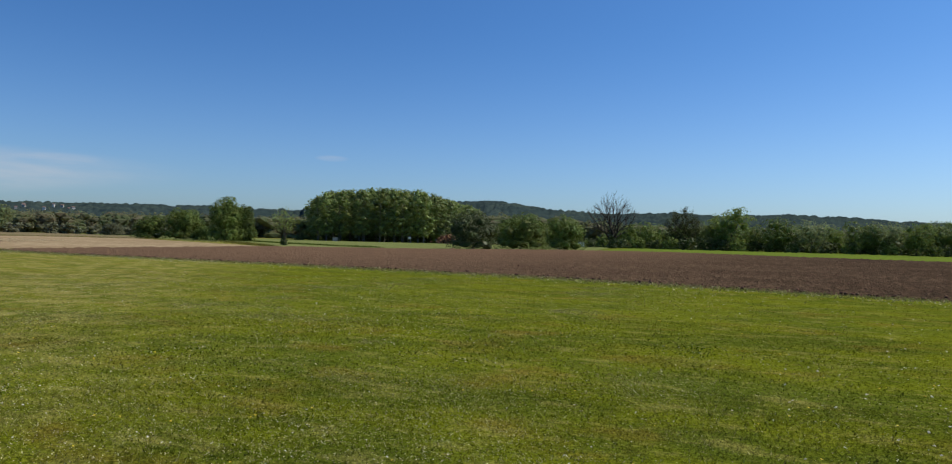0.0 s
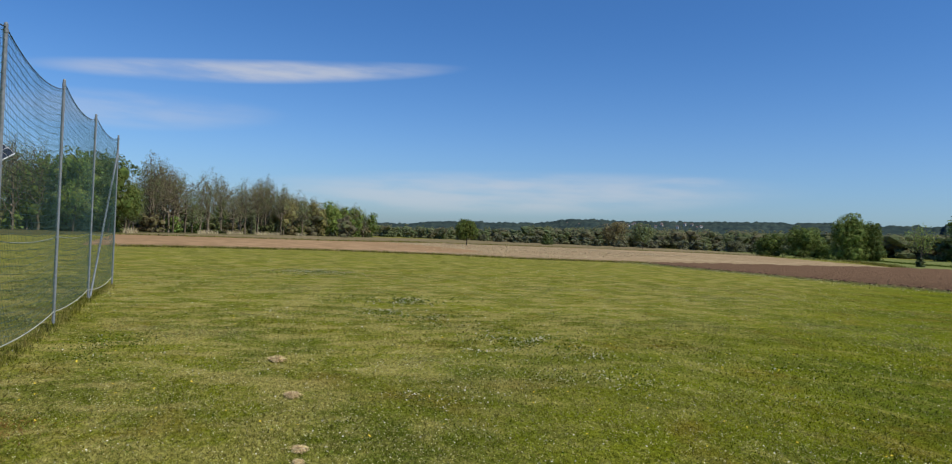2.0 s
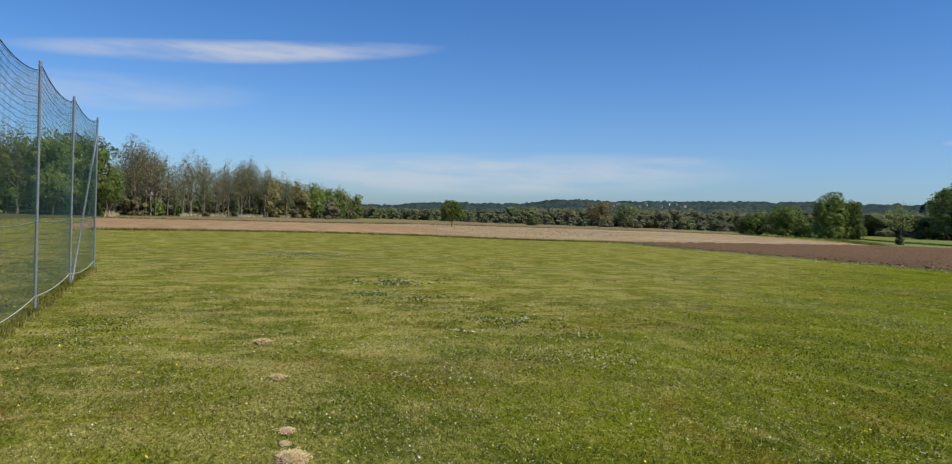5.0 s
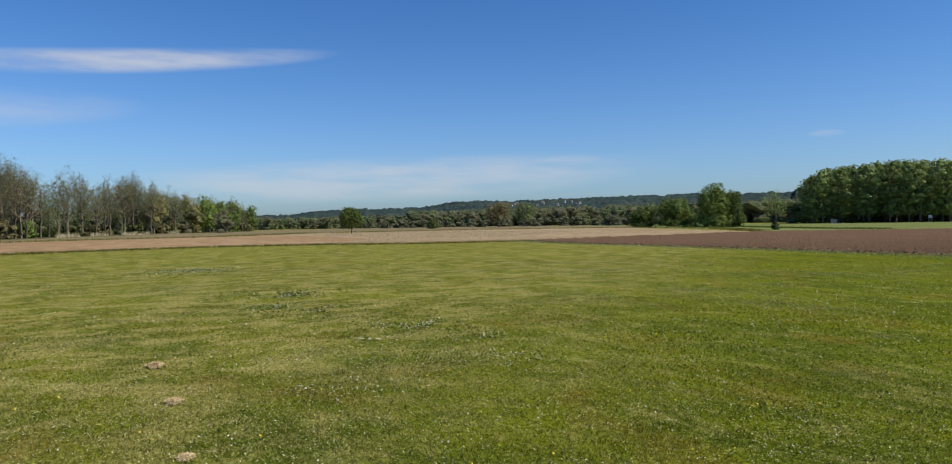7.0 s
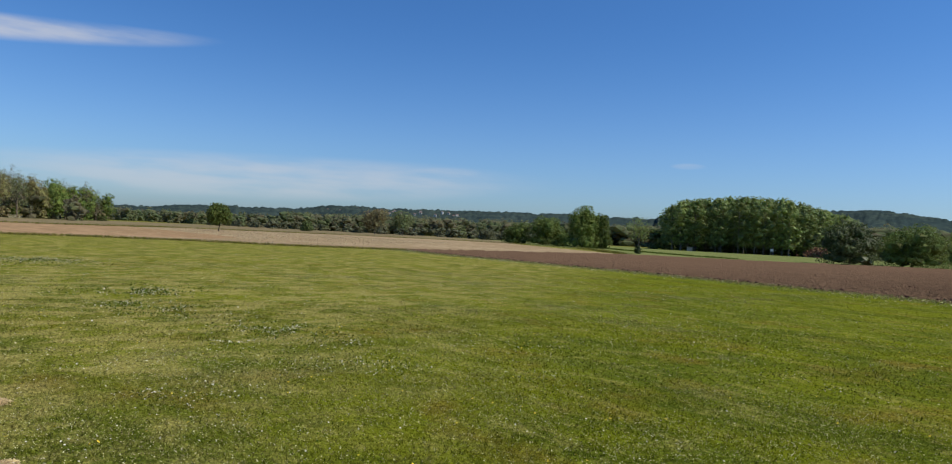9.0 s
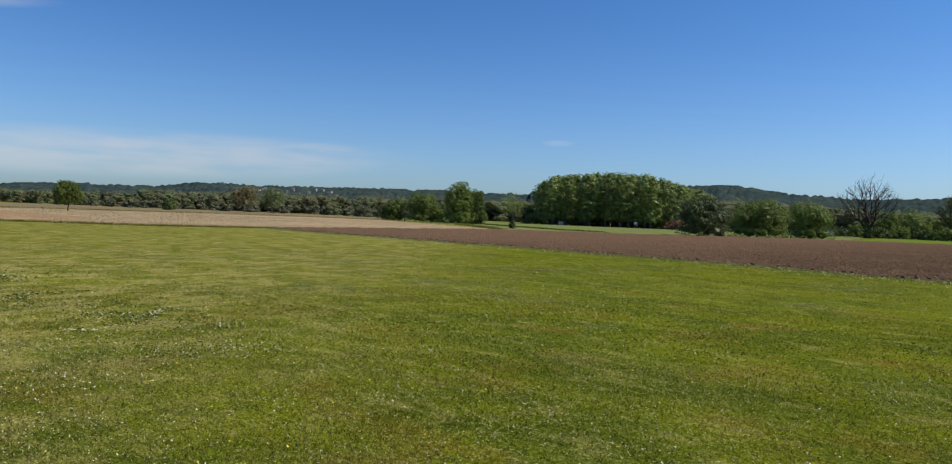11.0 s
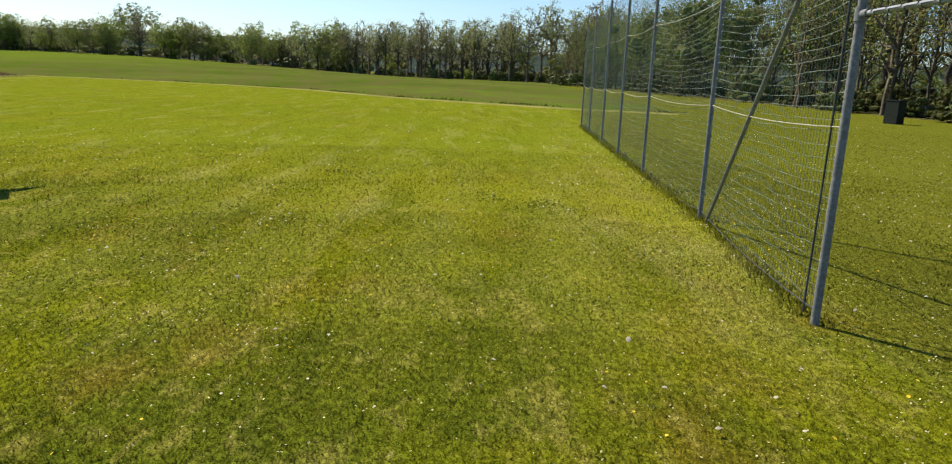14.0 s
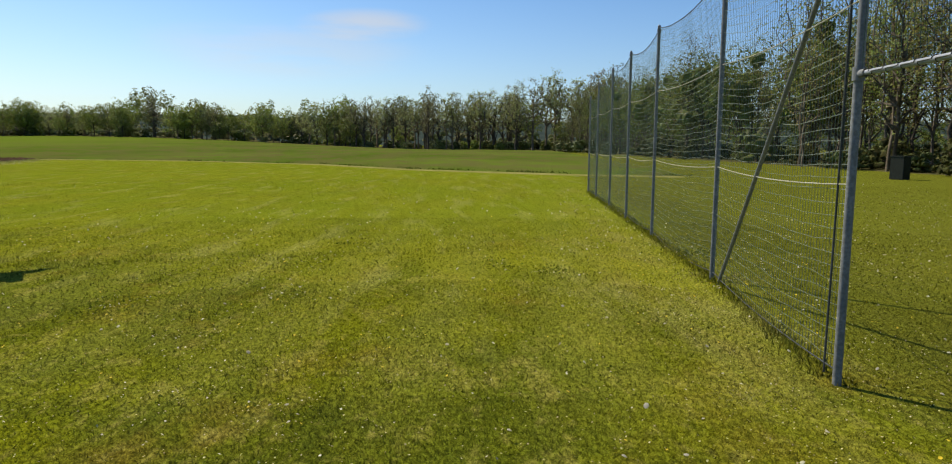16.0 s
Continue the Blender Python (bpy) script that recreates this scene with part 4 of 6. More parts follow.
# wood in the west: bare, brownish, see-through trees with leafier ones between
WEST_LINE = ([-112, -97, -88, -78], [105, 138, 215, 300])
bare_kinds = [sparse_tree(np.random.default_rng(40 + k), "wood_tree", 14.0, 7.6 + k * 0.9, 2.6 + k, "tall slender tree, nearly leafless, with grey-brown twigs", LEAF_OLIVE if k % 2 else LEAF_SPRING, 1600, 0.078, BARK_GREY, "western wood", targets=260, tip=0.0155, fuzz=0.034, trunk_top=0.8) for k in range(3)]
green_kinds = [sparse_tree(np.random.default_rng(44 + k), "alder_tree", 12.0, 7.0, 1.2, "slender alder, thinly leaved, at the wood edge", LEAF if k else LEAF_SPRING, 2600, 0.125, BARK, "western wood", targets=110) for k in range(2)]
full_kinds = [leafy_tree(np.random.default_rng(47 + k), "wood_tree", 11.0, 7.2, 0.8, lab, lf, 11, 4600, 0.145, None, "western wood", 0.6, loose=1.1)
              for k, (lf, lab) in enumerate([(LEAF_BUSH, "leafy dark green tree at the wood edge"), (LEAF, "leafy dark green tree at the wood edge"), (LEAF_OLIVE, "leafy olive-brown tree at the wood edge")])]
fresh_kind = leafy_tree(np.random.default_rng(49), "wood_tree", 11.0, 6.0, 1.2, "bright yellow-green young tree at the wood edge", LEAF_FRESH, 10, 4200, 0.12, BARK_GREY, "western wood", 0.5, loose=1.3)
W = np.random.default_rng(33)


def line_spot(rng, az, line, crown, base_height, deep=40.0, low=0.86, high=1.05):
    """A place behind a wood's edge with the scale that brings the tree up to the skyline."""
    d = float(np.interp(az, *line)) + rng.uniform(0, 1) ** 1.5 * deep
    h = (math.tan(radians(float(np.interp(az, *crown)))) * d + EYE - height_at(*at(az, d))) * rng.uniform(low, high)
    return (*at(az, d), h / base_height, rng.uniform(0.94, 1.06))


WEST_TOP = ([-112, -104, -100, -98.4, -96.9, -95.2, -94, -92.5, -91, -89.5, -88.5, -87, -85.5, -84.5, -83, -81, -79], [5.4, 5.0, 4.7, 4.5, 3.6, 4.9, 4.2, 3.9, 3.75, 3.1, 3.6, 3.5, 2.8, 3.0, 2.6, 2.4, 1.7])
copies(W, bare_kinds, [line_spot(W, az, WEST_LINE, WEST_TOP, 13.0) for az in np.r_[W.uniform(-112, -79.5, 66), W.uniform(-92, -82, 18), W.uniform(-96.2, -93.5, 8)]])
copies(W, green_kinds, [line_spot(W, az, WEST_LINE, WEST_TOP, 12.4, 45, 0.5, 0.95) for az in W.uniform(-112, -79, 26)])
copies(W, full_kinds, [line_spot(W, az, WEST_LINE, WEST_TOP, 11.6, 25, 0.75, 1.03) for az in np.r_[W.uniform(-84.5, -79, 11), (-85.8, -110.5, -107)]])
fresh_kind.matrix_world = pose(*at(-96.7, 134), 0, 0, 0, 20) @ Matrix.Diagonal((0.72, 0.72, 0.84, 1))
for az, d, el, kind in ((-102.6, 128, 3.6, 1), (-101.3, 131, 4.5, 0), (-100.2, 127, 4.9, 1), (-99.0, 133, 5.0, 0), (-98.0, 130, 4.4, 1)):
    kind = full_kinds[kind]
    grown = (math.tan(radians(el)) * d + EYE) / 11.0
    one_more(kind, pose(*at(az, d), 0, 0, 0, az * 40) @ Matrix.Diagonal((grown * 0.95, grown * 0.95, grown, 1)))
west_shrubs = [leafy_tree(np.random.default_rng(36 + k), "wood_shrub", 3.0, 4.5, 0.0, "low shrub under the bare trees of the wood", lf, 6, 420, 0.21, None, "western wood", 0.35, "bush") for k, lf in enumerate((LEAF, LEAF_OLIVE, LEAF_OAK, LEAF_BROWN))]
copies(W, west_shrubs, [(*at(az, float(np.interp(az, *WEST_LINE)) + W.uniform(2, 28)), W.uniform(0.6, 1.6), 1.0) for az in W.uniform(-111, -79, 100)])

# wood in the east, tall thin trees in a row
E = np.random.default_rng(34)
EAST_LINE = ([57, 66, 80, 90, 99, 105], [335, 312, 262, 210, 198, 194])
EAST_TOP = ([57, 61, 63, 66, 67.6, 69, 70.2, 71.3, 72.5, 73.6, 75, 76.5, 77.7, 79.5, 80.5, 82, 84, 89.5, 95, 98, 104],
            [2.3, 2.6, 2.4, 2.6, 2.8, 3.5, 2.6, 2.4, 3.1, 2.3, 2.2, 2.95, 2.2, 2.4, 3.0, 3.2, 3.4, 3.8, 4.0, 4.8, 5.3])
tall = [sparse_tree(np.random.default_rng(70 + k), "alder_tree", 16.0, 7.0 + k * 0.6, 4.2 - k * 0.4, "tall thin alder with a see-through spring crown", (LEAF_SPRING, LEAF_PALE, LEAF_SPRING)[k], 1150, 0.15, BARK if k else BARK_GREY, "eastern wood", targets=150, tip=0.024, fuzz=0.042) for k in range(3)]
broad = [leafy_tree(np.random.default_rng(75 + k), "wood_tree", 13.0, 10.5, 1.2, "broad leafy tree in a far tree line", (LEAF_SPRING, LEAF, LEAF_FRESH)[k], 10, 3000, 0.20, None, "eastern wood", 0.35, core=0.0) for k in range(3)]
copies(E, tall, [line_spot(E, az, EAST_LINE, EAST_TOP, 14.3, 45, 0.84, 1.03) for az in np.r_[E.uniform(79, 105, 84), E.uniform(57, 79, 12)]])
copies(E, broad, [line_spot(E, az, EAST_LINE, EAST_TOP, 12.0, 30, *lim) for az, lim in [(a, (0.95, 1.04)) for a in (58.2, 59.6, 61, 62.3, 63.5, 65, 66, 67, 67.8, 69, 70.5, 71.5, 72.5, 74, 75.2, 76.5, 78, 79.2, 80.6, 82.3)] + [(a, (0.6, 0.92)) for a in E.uniform(56, 84, 36)] + [(a, (0.35, 0.7)) for a in E.uniform(84, 104, 4)]])
east_shrubs = [leafy_tree(np.random.default_rng(80 + k), "wood_shrub", 4.5, 7.0, 0.0, "shrub along the foot of the eastern wood", lf, 6, 500, 0.28, None, "eastern wood", 0.35, "bush") for k, lf in enumerate((LEAF_DARK, LEAF, LEAF_SPRING))]
copies(E, east_shrubs, [(*at(az, float(np.interp(az, *EAST_LINE)) + E.uniform(2, 30)), E.uniform(0.5, 1.0) if az < 82 else E.uniform(0.3, 0.75), 1.0) for az in np.r_[E.uniform(56, 104, 62), E.uniform(82, 104, 30)]])

# wood behind the right-hand net, near
near_wood = [sparse_tree(np.random.default_rng(50 + k), "wood_tree", 14.0, 5.0 + 0.4 * k, 1.8, "slender upright wood tree with sparse fresh leaves", (LEAF, LEAF_OLIVE, LEAF_SPRING, LEAF_FRESH)[k], 1500, 0.068, BARK, "southern wood", targets=92, tip=0.0115, fuzz=0.09, trunk_top=0.92, shape=0.6) for k in range(4)]
S = np.random.default_rng(35)
spots = []
for i in range(104):
    f = (i + S.uniform(0, 1)) / 104
    x = 8 + 186 * f ** 1.6
    y = -28.5 - S.uniform(0, 1) ** 1.2 * 26 - 0.02 * x
    if x < 52 and y < -42:
        continue
    spots.append((x, y, S.uniform(0.82, 1.12) * (1.22 if x < 48 else 1.0), S.uniform(0.95, 1.15)))
for i in range(12):
    spots.append((S.uniform(30, 62), -30 - S.uniform(0, 1) * 12, S.uniform(1.2, 1.42), 1.0))
for i in range(18):
    x = S.uniform(12, 60)
    spots.append((x, -29.5 - S.uniform(0, 1) * 12, S.uniform(0.9, 1.25), S.uniform(0.95, 1.15)))
for i in range(36):
    x = S.uniform(36, 150)
    spots.append((x, -29.5 - S.uniform(0, 1) * 18 - 0.02 * x, S.uniform(0.9, 1.12), S.uniform(0.95, 1.1)))
copies(S, near_wood, spots)
dense = [leafy_tree(np.random.default_rng(56 + k), "wood_tree", 13.0, 8.0, 1.0, "leafy green tree within the bare wood", (LEAF, LEAF_BUSH)[k], 11, 3600, 0.13, BARK, "southern wood", 0.55, core=0.5) for k in range(2)]
copies(S, dense, [(x, -31.5 - S.uniform(0, 1) * 7 - 0.02 * x, S.uniform(0.85, 1.12), 1.0) for x in (62, 71, 79, 88, 96, 104, 113, 122, 133, 146)])
under = [leafy_tree(np.random.default_rng(60 + k), "undergrowth_bush", 2.6, 4.0, 0.0, "low dark undergrowth bush under the trees", LEAF_DARK if k else LEAF_OAK, 6, 460, 0.12, None, "southern wood", 0.3, "bush") for k in range(2)]
copies(S, under, [(10 + 184 * ((i + S.uniform(0, 1)) / 96) ** 1.6, -30.0 - S.uniform(0, 1) ** 2.2 * 24, S.uniform(0.5, 1.25), 1.0) for i in range(150)])

# ---------------------------------------------------------------- safety nets
def tube_line(points, radius, sides=6):
    pts = [np.array(p, dtype=float) for p in points]
    return tubes([(pts[i], pts[i + 1], radius, radius) for i in range(len(pts) - 1)], sides)


def sag(a, b, drop, n=9):
    a, b = np.array(a, dtype=float), np.array(b, dtype=float)
    t = np.linspace(0, 1, n)
    p = a[None] * (1 - t[:, None]) + b[None] * t[:, None]
    p[:, 2] -= drop * 4 * t * (1 - t)
    return p


def net_panel(rng, a, b, low, high, cell=0.065, drop_top=0.17, drop_low=0.03, billow=0.05, cross=1.1):
    """Knotted net between two posts: sagging strands across and down, as one mesh."""
    a, b = np.array([*a, 0.0]), np.array([*b, 0.0])
    length = np.linalg.norm(b - a)
    side = np.cross((b - a) / length, (0, 0, 1))
    nu = int(length / cell)

    def place(u, v):
        curve = 4 * u * (1 - u)
        top = high - drop_top * curve
        bottom = low - drop_low * curve
        z = bottom + (top - bottom) * v
        z -= 0.03 * curve * math.sin(v * 9 + 1)
        return a + (b - a) * u + side * billow * curve * math.sin(v * 3.1) + np.array([0, 0, z])

    rows, ncol = int((high - low) / 0.09), 12
    across = []
    for j in range(1, rows + 1):
        pts = [place(i / ncol, j / (rows + 0.5)) + np.array([0, 0, rng.normal() * 0.008]) for i in range(ncol + 1)]
        across += [(pts[i], pts[i + 1], NET_R * cross, NET_R * cross) for i in range(ncol)]
    down = []
    nrow = 6
    for i in range(nu + 1):
        pts = [place(i / nu, j / nrow) for j in range(nrow + 1)]
        down += [(pts[j], pts[j + 1], NET_R, NET_R) for j in range(nrow)]
    return tubes(down, 3), tubes(across, 3)


NET_R = 0.0019


def post(parent, x, y, height, radius, label="galvanised steel tube post"):
    h = height
    v, f = tubes([(np.array([x, y, -0.2]), np.array([x, y, h]), radius, radius), (np.array([x, y, h]), np.array([x, y, h + 0.02]), radius, radius * 0.5),
                  (np.array([x, y, 0.98 * h - 0.02]), np.array([x, y, 0.98 * h + 0.02]), radius * 1.25, radius * 1.25)], 10)
    return mesh_object("post", v, f, STEEL, parent, label, smooth=True)


def net_fence(posts, heights, label, braces=(), lows=0.22, mids=1.40, uppers=2.62, seed=1, foot=None, weave=None, tube=0.030):
    """A tall safety net hung on steel posts, with cords along its foot, middle and top."""
    rng = np.random.default_rng(seed)
    top = new("safety_net_fence")
    tagged(top, label, "fence")
    for i, ((x, y), h) in enumerate(zip(posts, heights)):
        post(top, x, y, h, tube)
    for i in range(len(posts) - 1):
        a, b = posts[i], posts[i + 1]
        ha, hb = heights[i], heights[i + 1]
        h = min(ha, hb) - 0.03
        down, across = net_panel(rng, a, b, lows, h, cross=1.9 if weave is None else 1.2)
        sheet = mesh_object("net_panel", *down, NET if weave is None else NET_TEAL, top, "dark green knotted net panel")
        mesh_object("net_weave", *across, weave or NET, sheet, "cross weave of the net")
        for nm, z, drop, rad, mat in (("top_cord", h, 0.17, 0.007, DARK_ROPE), ("upper_cord", uppers, 0.06, 0.005, ROPE), ("middle_cord", mids, 0.05, 0.005, ROPE), ("bottom_cord", lows, 0.05 + 0.05 * rng.uniform(), 0.008 if foot is None else 0.006, foot or ROPE)):
            if nm == "upper_cord" and uppers <= 0:
                continue
            mesh_object(nm, *tube_line(sag((*a, z), (*b, z), drop), rad, 5), mat, top, "pale cord" if mat is ROPE else "dark cord")
    for (x0, y0, z0), (x1, y1, z1) in braces:
        mesh_object("brace", *tube_line([(x0, y0, z0), (x1, y1, z1)], 0.0225, 8), STEEL, top, "slanting steel brace", smooth=True)
    return top


WEST_POSTS = [(-5.05, -2.15), (-8.98, -2.30), (-12.73, -2.46), (-16.97, -2.67), (-20.99, -2.76)]
net_fence(WEST_POSTS, [3.75, 3.75, 3.86, 3.93, 3.97], "tall green safety net on galvanised posts beside the runway", [((-17.2, -2.67, 0.0), (-20.9, -2.74, 3.6))], seed=2, uppers=0, tube=0.0235)
EAST_POSTS = [(4.70, -2.795), (8.57, -3.43), (12.79, -3.96), (15.95, -4.33), (18.95, -4.68), (22.4, -5.10), (25.05, -5.42)]
east_net = net_fence(EAST_POSTS, [3.85, 3.78, 3.76, 3.72, 3.68, 3.6, 3.35], "tall green safety net on galvanised posts along the runway", [((8.25, -3.38, 0.0), (4.62, -2.80, 3.75))], seed=3, lows=0.10, foot=DARK_ROPE, weave=NET_PALE)

mesh_object("edge_cord", *tube_line([(4.93, -2.83, 0.02), (4.90, -2.826, 1.8), (4.88, -2.823, 3.72)], 0.009, 6), DARK_ROPE, east_net, "dark cord along the edge of the net")

gate = new("net_gateway")
tagged(gate, "steel gateway with a high cross rail in the safety net", "gate")
post(gate, 0.85, -2.42, 3.8, 0.036)
# lighter than STEEL: the rail's sunlit shine is put into its base colour
RAIL = material("sunlit_steel", [(0.25, 0.29, 0.335), (0.31, 0.35, 0.395), (0.19, 0.215, 0.245)], scales=(6, 40), rough=0.5, metal=0.1, spec=0.4, bump=0.1, bump_scale=80)
rail = mesh_object("cross_rail", *tube_line([(4.66, -2.79, 2.13), (0.87, -2.42, 2.13)], 0.0185, 12), RAIL, gate, "bright galvanised steel cross rail", smooth=True)
turns = []
for k in range(22):
    c = np.array([4.52, -2.776, 2.13]) * (1 - k / 21) + np.array([0.98, -2.431, 2.13]) * (k / 21)
    loop = [c + np.array([0.016 * math.cos(a * 0.5), 0.0, 0]) + 0.0215 * (math.cos(a) * np.array([0.097, 0.995, 0]) + math.sin(a) * np.array([0, 0, 1.0])) for a in np.linspace(0, 2 * math.pi, 9)]
    turns += loop
mesh_object("lashing", *tube_line(turns, 0.0028, 4), DARK_ROPE, rail, "dark cord wound round the rail")
mesh_object("bracket", *tubes([(np.array([4.70, -2.795, 2.085]), np.array([4.70, -2.795, 2.175]), 0.040, 0.040), (np.array([4.68, -2.793, 2.13]), np.array([4.60, -2.785, 2.13]), 0.028, 0.028)], 12), STEEL, gate, "steel clamp joining rail and post", smooth=True)
down, across = net_panel(np.random.default_rng(5), (4.66, -2.79), (0.87, -2.42), 2.15, 3.8, drop_low=0.0)
sheet = mesh_object("net_panel", *down, NET, gate, "dark green knotted net panel")
mesh_object("net_weave", *across, NET, sheet, "cross weave of the net")

# ---------------------------------------------------------------- small things in the fields
WHITE = material("white_paint", [(0.62, 0.63, 0.61), (0.70, 0.71, 0.69), (0.50, 0.50, 0.47)], scales=(2, 9), rough=0.6, bump=0.1, bump_scale=20)
GREY = material("grey_boards", [(0.30, 0.29, 0.27), (0.38, 0.37, 0.34), (0.22, 0.21, 0.2)], scales=(2, 9), rough=0.9)
RENDERED = material("rendered_wall", [(0.48, 0.47, 0.43), (0.58, 0.57, 0.53), (0.36, 0.35, 0.31)], scales=(0.4, 2), object_random=0.3, rough=0.9)
ROOF = material("roof_tiles", [(0.19, 0.125, 0.10), (0.24, 0.16, 0.13), (0.14, 0.095, 0.08)], scales=(0.4, 2), rough=0.9)
DARK_GREEN = material("dark_green_paint", [(0.010, 0.018, 0.014), (0.014, 0.025, 0.018), (0.008, 0.013, 0.011)], scales=(3, 14), rough=0.75)
BRUSH = material("brushwood", [(0.30, 0.15, 0.085), (0.38, 0.21, 0.13), (0.20, 0.10, 0.06)], scales=(1, 6), island=0.35, rough=1.0)
CELL = material("solar_cells", [(0.012, 0.016, 0.030), (0.018, 0.023, 0.042), (0.010, 0.012, 0.022)], scales=(3, 20), rough=0.25, spec=0.5)
ALU = material("aluminium", [(0.55, 0.56, 0.57), (0.62, 0.63, 0.64), (0.45, 0.46, 0.47)], scales=(5, 30), rough=0.4, metal=0.7)


def box(sx, sy, sz, bevel=0.01, at_=(0, 0, 0)):
    bm = bmesh.new()
    bmesh.ops.create_cube(bm, size=1.0)
    bmesh.ops.scale(bm, vec=(sx, sy, sz), verts=bm.verts)
    bmesh.ops.translate(bm, vec=(at_[0], at_[1], at_[2] + sz / 2), verts=bm.verts)
    if bevel:
        bmesh.ops.bevel(bm, geom=bm.edges[:], offset=bevel, segments=2, affect="EDGES")
    return bm


# white crate behind the western net
crate = new("storage_crate")
tagged(crate, "white-painted wooden storage crate with a flat lid on the grass", "crate")
CRATE = material("weathered_white_boards", [(0.50, 0.50, 0.47), (0.58, 0.58, 0.55), (0.38, 0.37, 0.34)], scales=(3, 14), rough=0.8, object_random=0.12, bump=0.2, bump_scale=30)
part("body", box(1.13, 0.73, 0.64, 0.012), CRATE, crate)
part("lid", box(1.19, 0.81, 0.035, 0.01, (0, 0, 0.642)), CRATE, crate)
plank = part("plank", box(0.132, 0.02, 0.60, 0.005, (-0.49, 0.377, 0.02)), CRATE, crate)
for k in range(1, 8):
    other = new("plank", plank.data)
    other.parent, other.location = crate, (0.14 * k, 0, 0)
for k in range(5):
    part("side_plank", box(0.02, 0.132, 0.60, 0.005, (0.577, -0.28 + 0.14 * k, 0.02)), CRATE, crate)
crate.matrix_world = pose(-16.70, -4.92, 0, 0, 0, 12)

# solar panels on a pole, also behind the western net
solar = new("solar_array")
tagged(solar, "dark solar panels with aluminium frames on a steel pole", "solar panel")
mesh_object("pole", *tube_line([(0, 0, -0.1), (0, 0, 2.55)], 0.055, 12), STEEL, solar, smooth=True)
tip = toward(-103.65) * 16.9 + Vector((0, 0, 2.93))
back = -toward(-103.65 + 90)
deep = toward(-103.65)
ea = (back * 0.74 + Vector((0, 0, 0.62)) + deep * 0.26).normalized()
eb = back * 0.62 - Vector((0, 0, 0.50)) - deep * 0.6
eb = (eb - ea * eb.dot(ea)).normalized()
en = ea.cross(eb).normalized()
if en.dot(Vector((0, 0, 0)) - tip) < 0:
    en = -en
frame_m = Matrix((ea, eb, en)).transposed().to_4x4()
foot = tip + ea * 0.85 + eb * 1.0
solar.location = (foot.x, foot.y, 0)
for k, (ua, ub) in enumerate([(0.0, 0.0), (1.72, 0.0), (0.0, 1.05), (1.72, 1.05)]):
    panel = part("panel", box(1.66, 1.0, 0.035, 0.003, (0.83, 0.5, 0)), ALU, solar, "framed dark solar panel")
    panel.matrix_parent_inverse = Matrix()
    panel.matrix_basis = Matrix.Translation(tip - solar.location + ea * ua + eb * ub) @ frame_m
    for i in range(10):
        for j in range(6):
            part("cell", box(0.153, 0.153, 0.004, 0, (0.095 + i * 0.163, 0.092 + j * 0.163, 0.035)), CELL, panel)

# dark green box at the edge of the southern wood
bin_ = new("metal_box")
tagged(bin_, "dark green metal box standing at the wood edge", "box")
part("body", box(0.72, 0.62, 1.15, 0.02), DARK_GREEN, bin_)
part("lid", box(0.76, 0.66, 0.06, 0.015, (0, 0, 1.152)), DARK_GREEN, bin_)
bin_.matrix_world = pose(35.4, -23.9, 0, 0, 0, 25)

# white board, hut, brush heap and white trailer along the far wood
board = new("sign_board")
tagged(board, "small white board on two posts before the wood", "sign")
part("board", box(1.1, 0.06, 0.95, 0.02, (0, 0, 1.5)), WHITE, board)
for x in (-0.5, 0.5):
    part("post", box(0.1, 0.1, 1.6, 0.01, (x, 0.08, 0)), GREY, board)
board.matrix_world = pose(*at(-28.52, 280), 0, 0, 0, 28)
hut = new("small_hut")
tagged(hut, "small grey hut with a flat roof at the wood edge", "hut")
part("wall", box(1.9, 1.5, 1.4, 0.03), GREY, hut)
part("roof", box(2.2, 1.8, 0.12, 0.03, (0, 0, 1.4)), GREY, hut)
hut.matrix_world = pose(*at(-34.4, 280), 0, 0, 0, 34)
van = new("white_trailer")
tagged(van, "small white box trailer by the hedge row", "trailer")
part("body", box(2.6, 1.6, 1.5, 0.08, (0, 0, 0.5)), WHITE, van)
for x in (-0.9, 0.9):
    mesh_object("wheel", *tube_line([(x, -0.85, 0.33), (x, -0.65, 0.33)], 0.33, 12), DARK_ROPE, van)
van.matrix_world = pose(*at(-14.7, 272), 0, 0, 0, 15)
heap_rng = np.random.default_rng(70)
cs = heap_rng.normal(size=(1400, 3)) * (1.9, 1.3, 0.9) + (0, 0, 1.3)
cs[:, 2] = np.abs(cs[:, 2])
heap = mesh_object("brushwood_heap", *leaf_quads(heap_rng, cs, 0.34), BRUSH)
tagged(heap, "reddish brown heap of cut brushwood at the wood edge", "brushwood")
heap.location = (*at(-25.4, 284), 0)

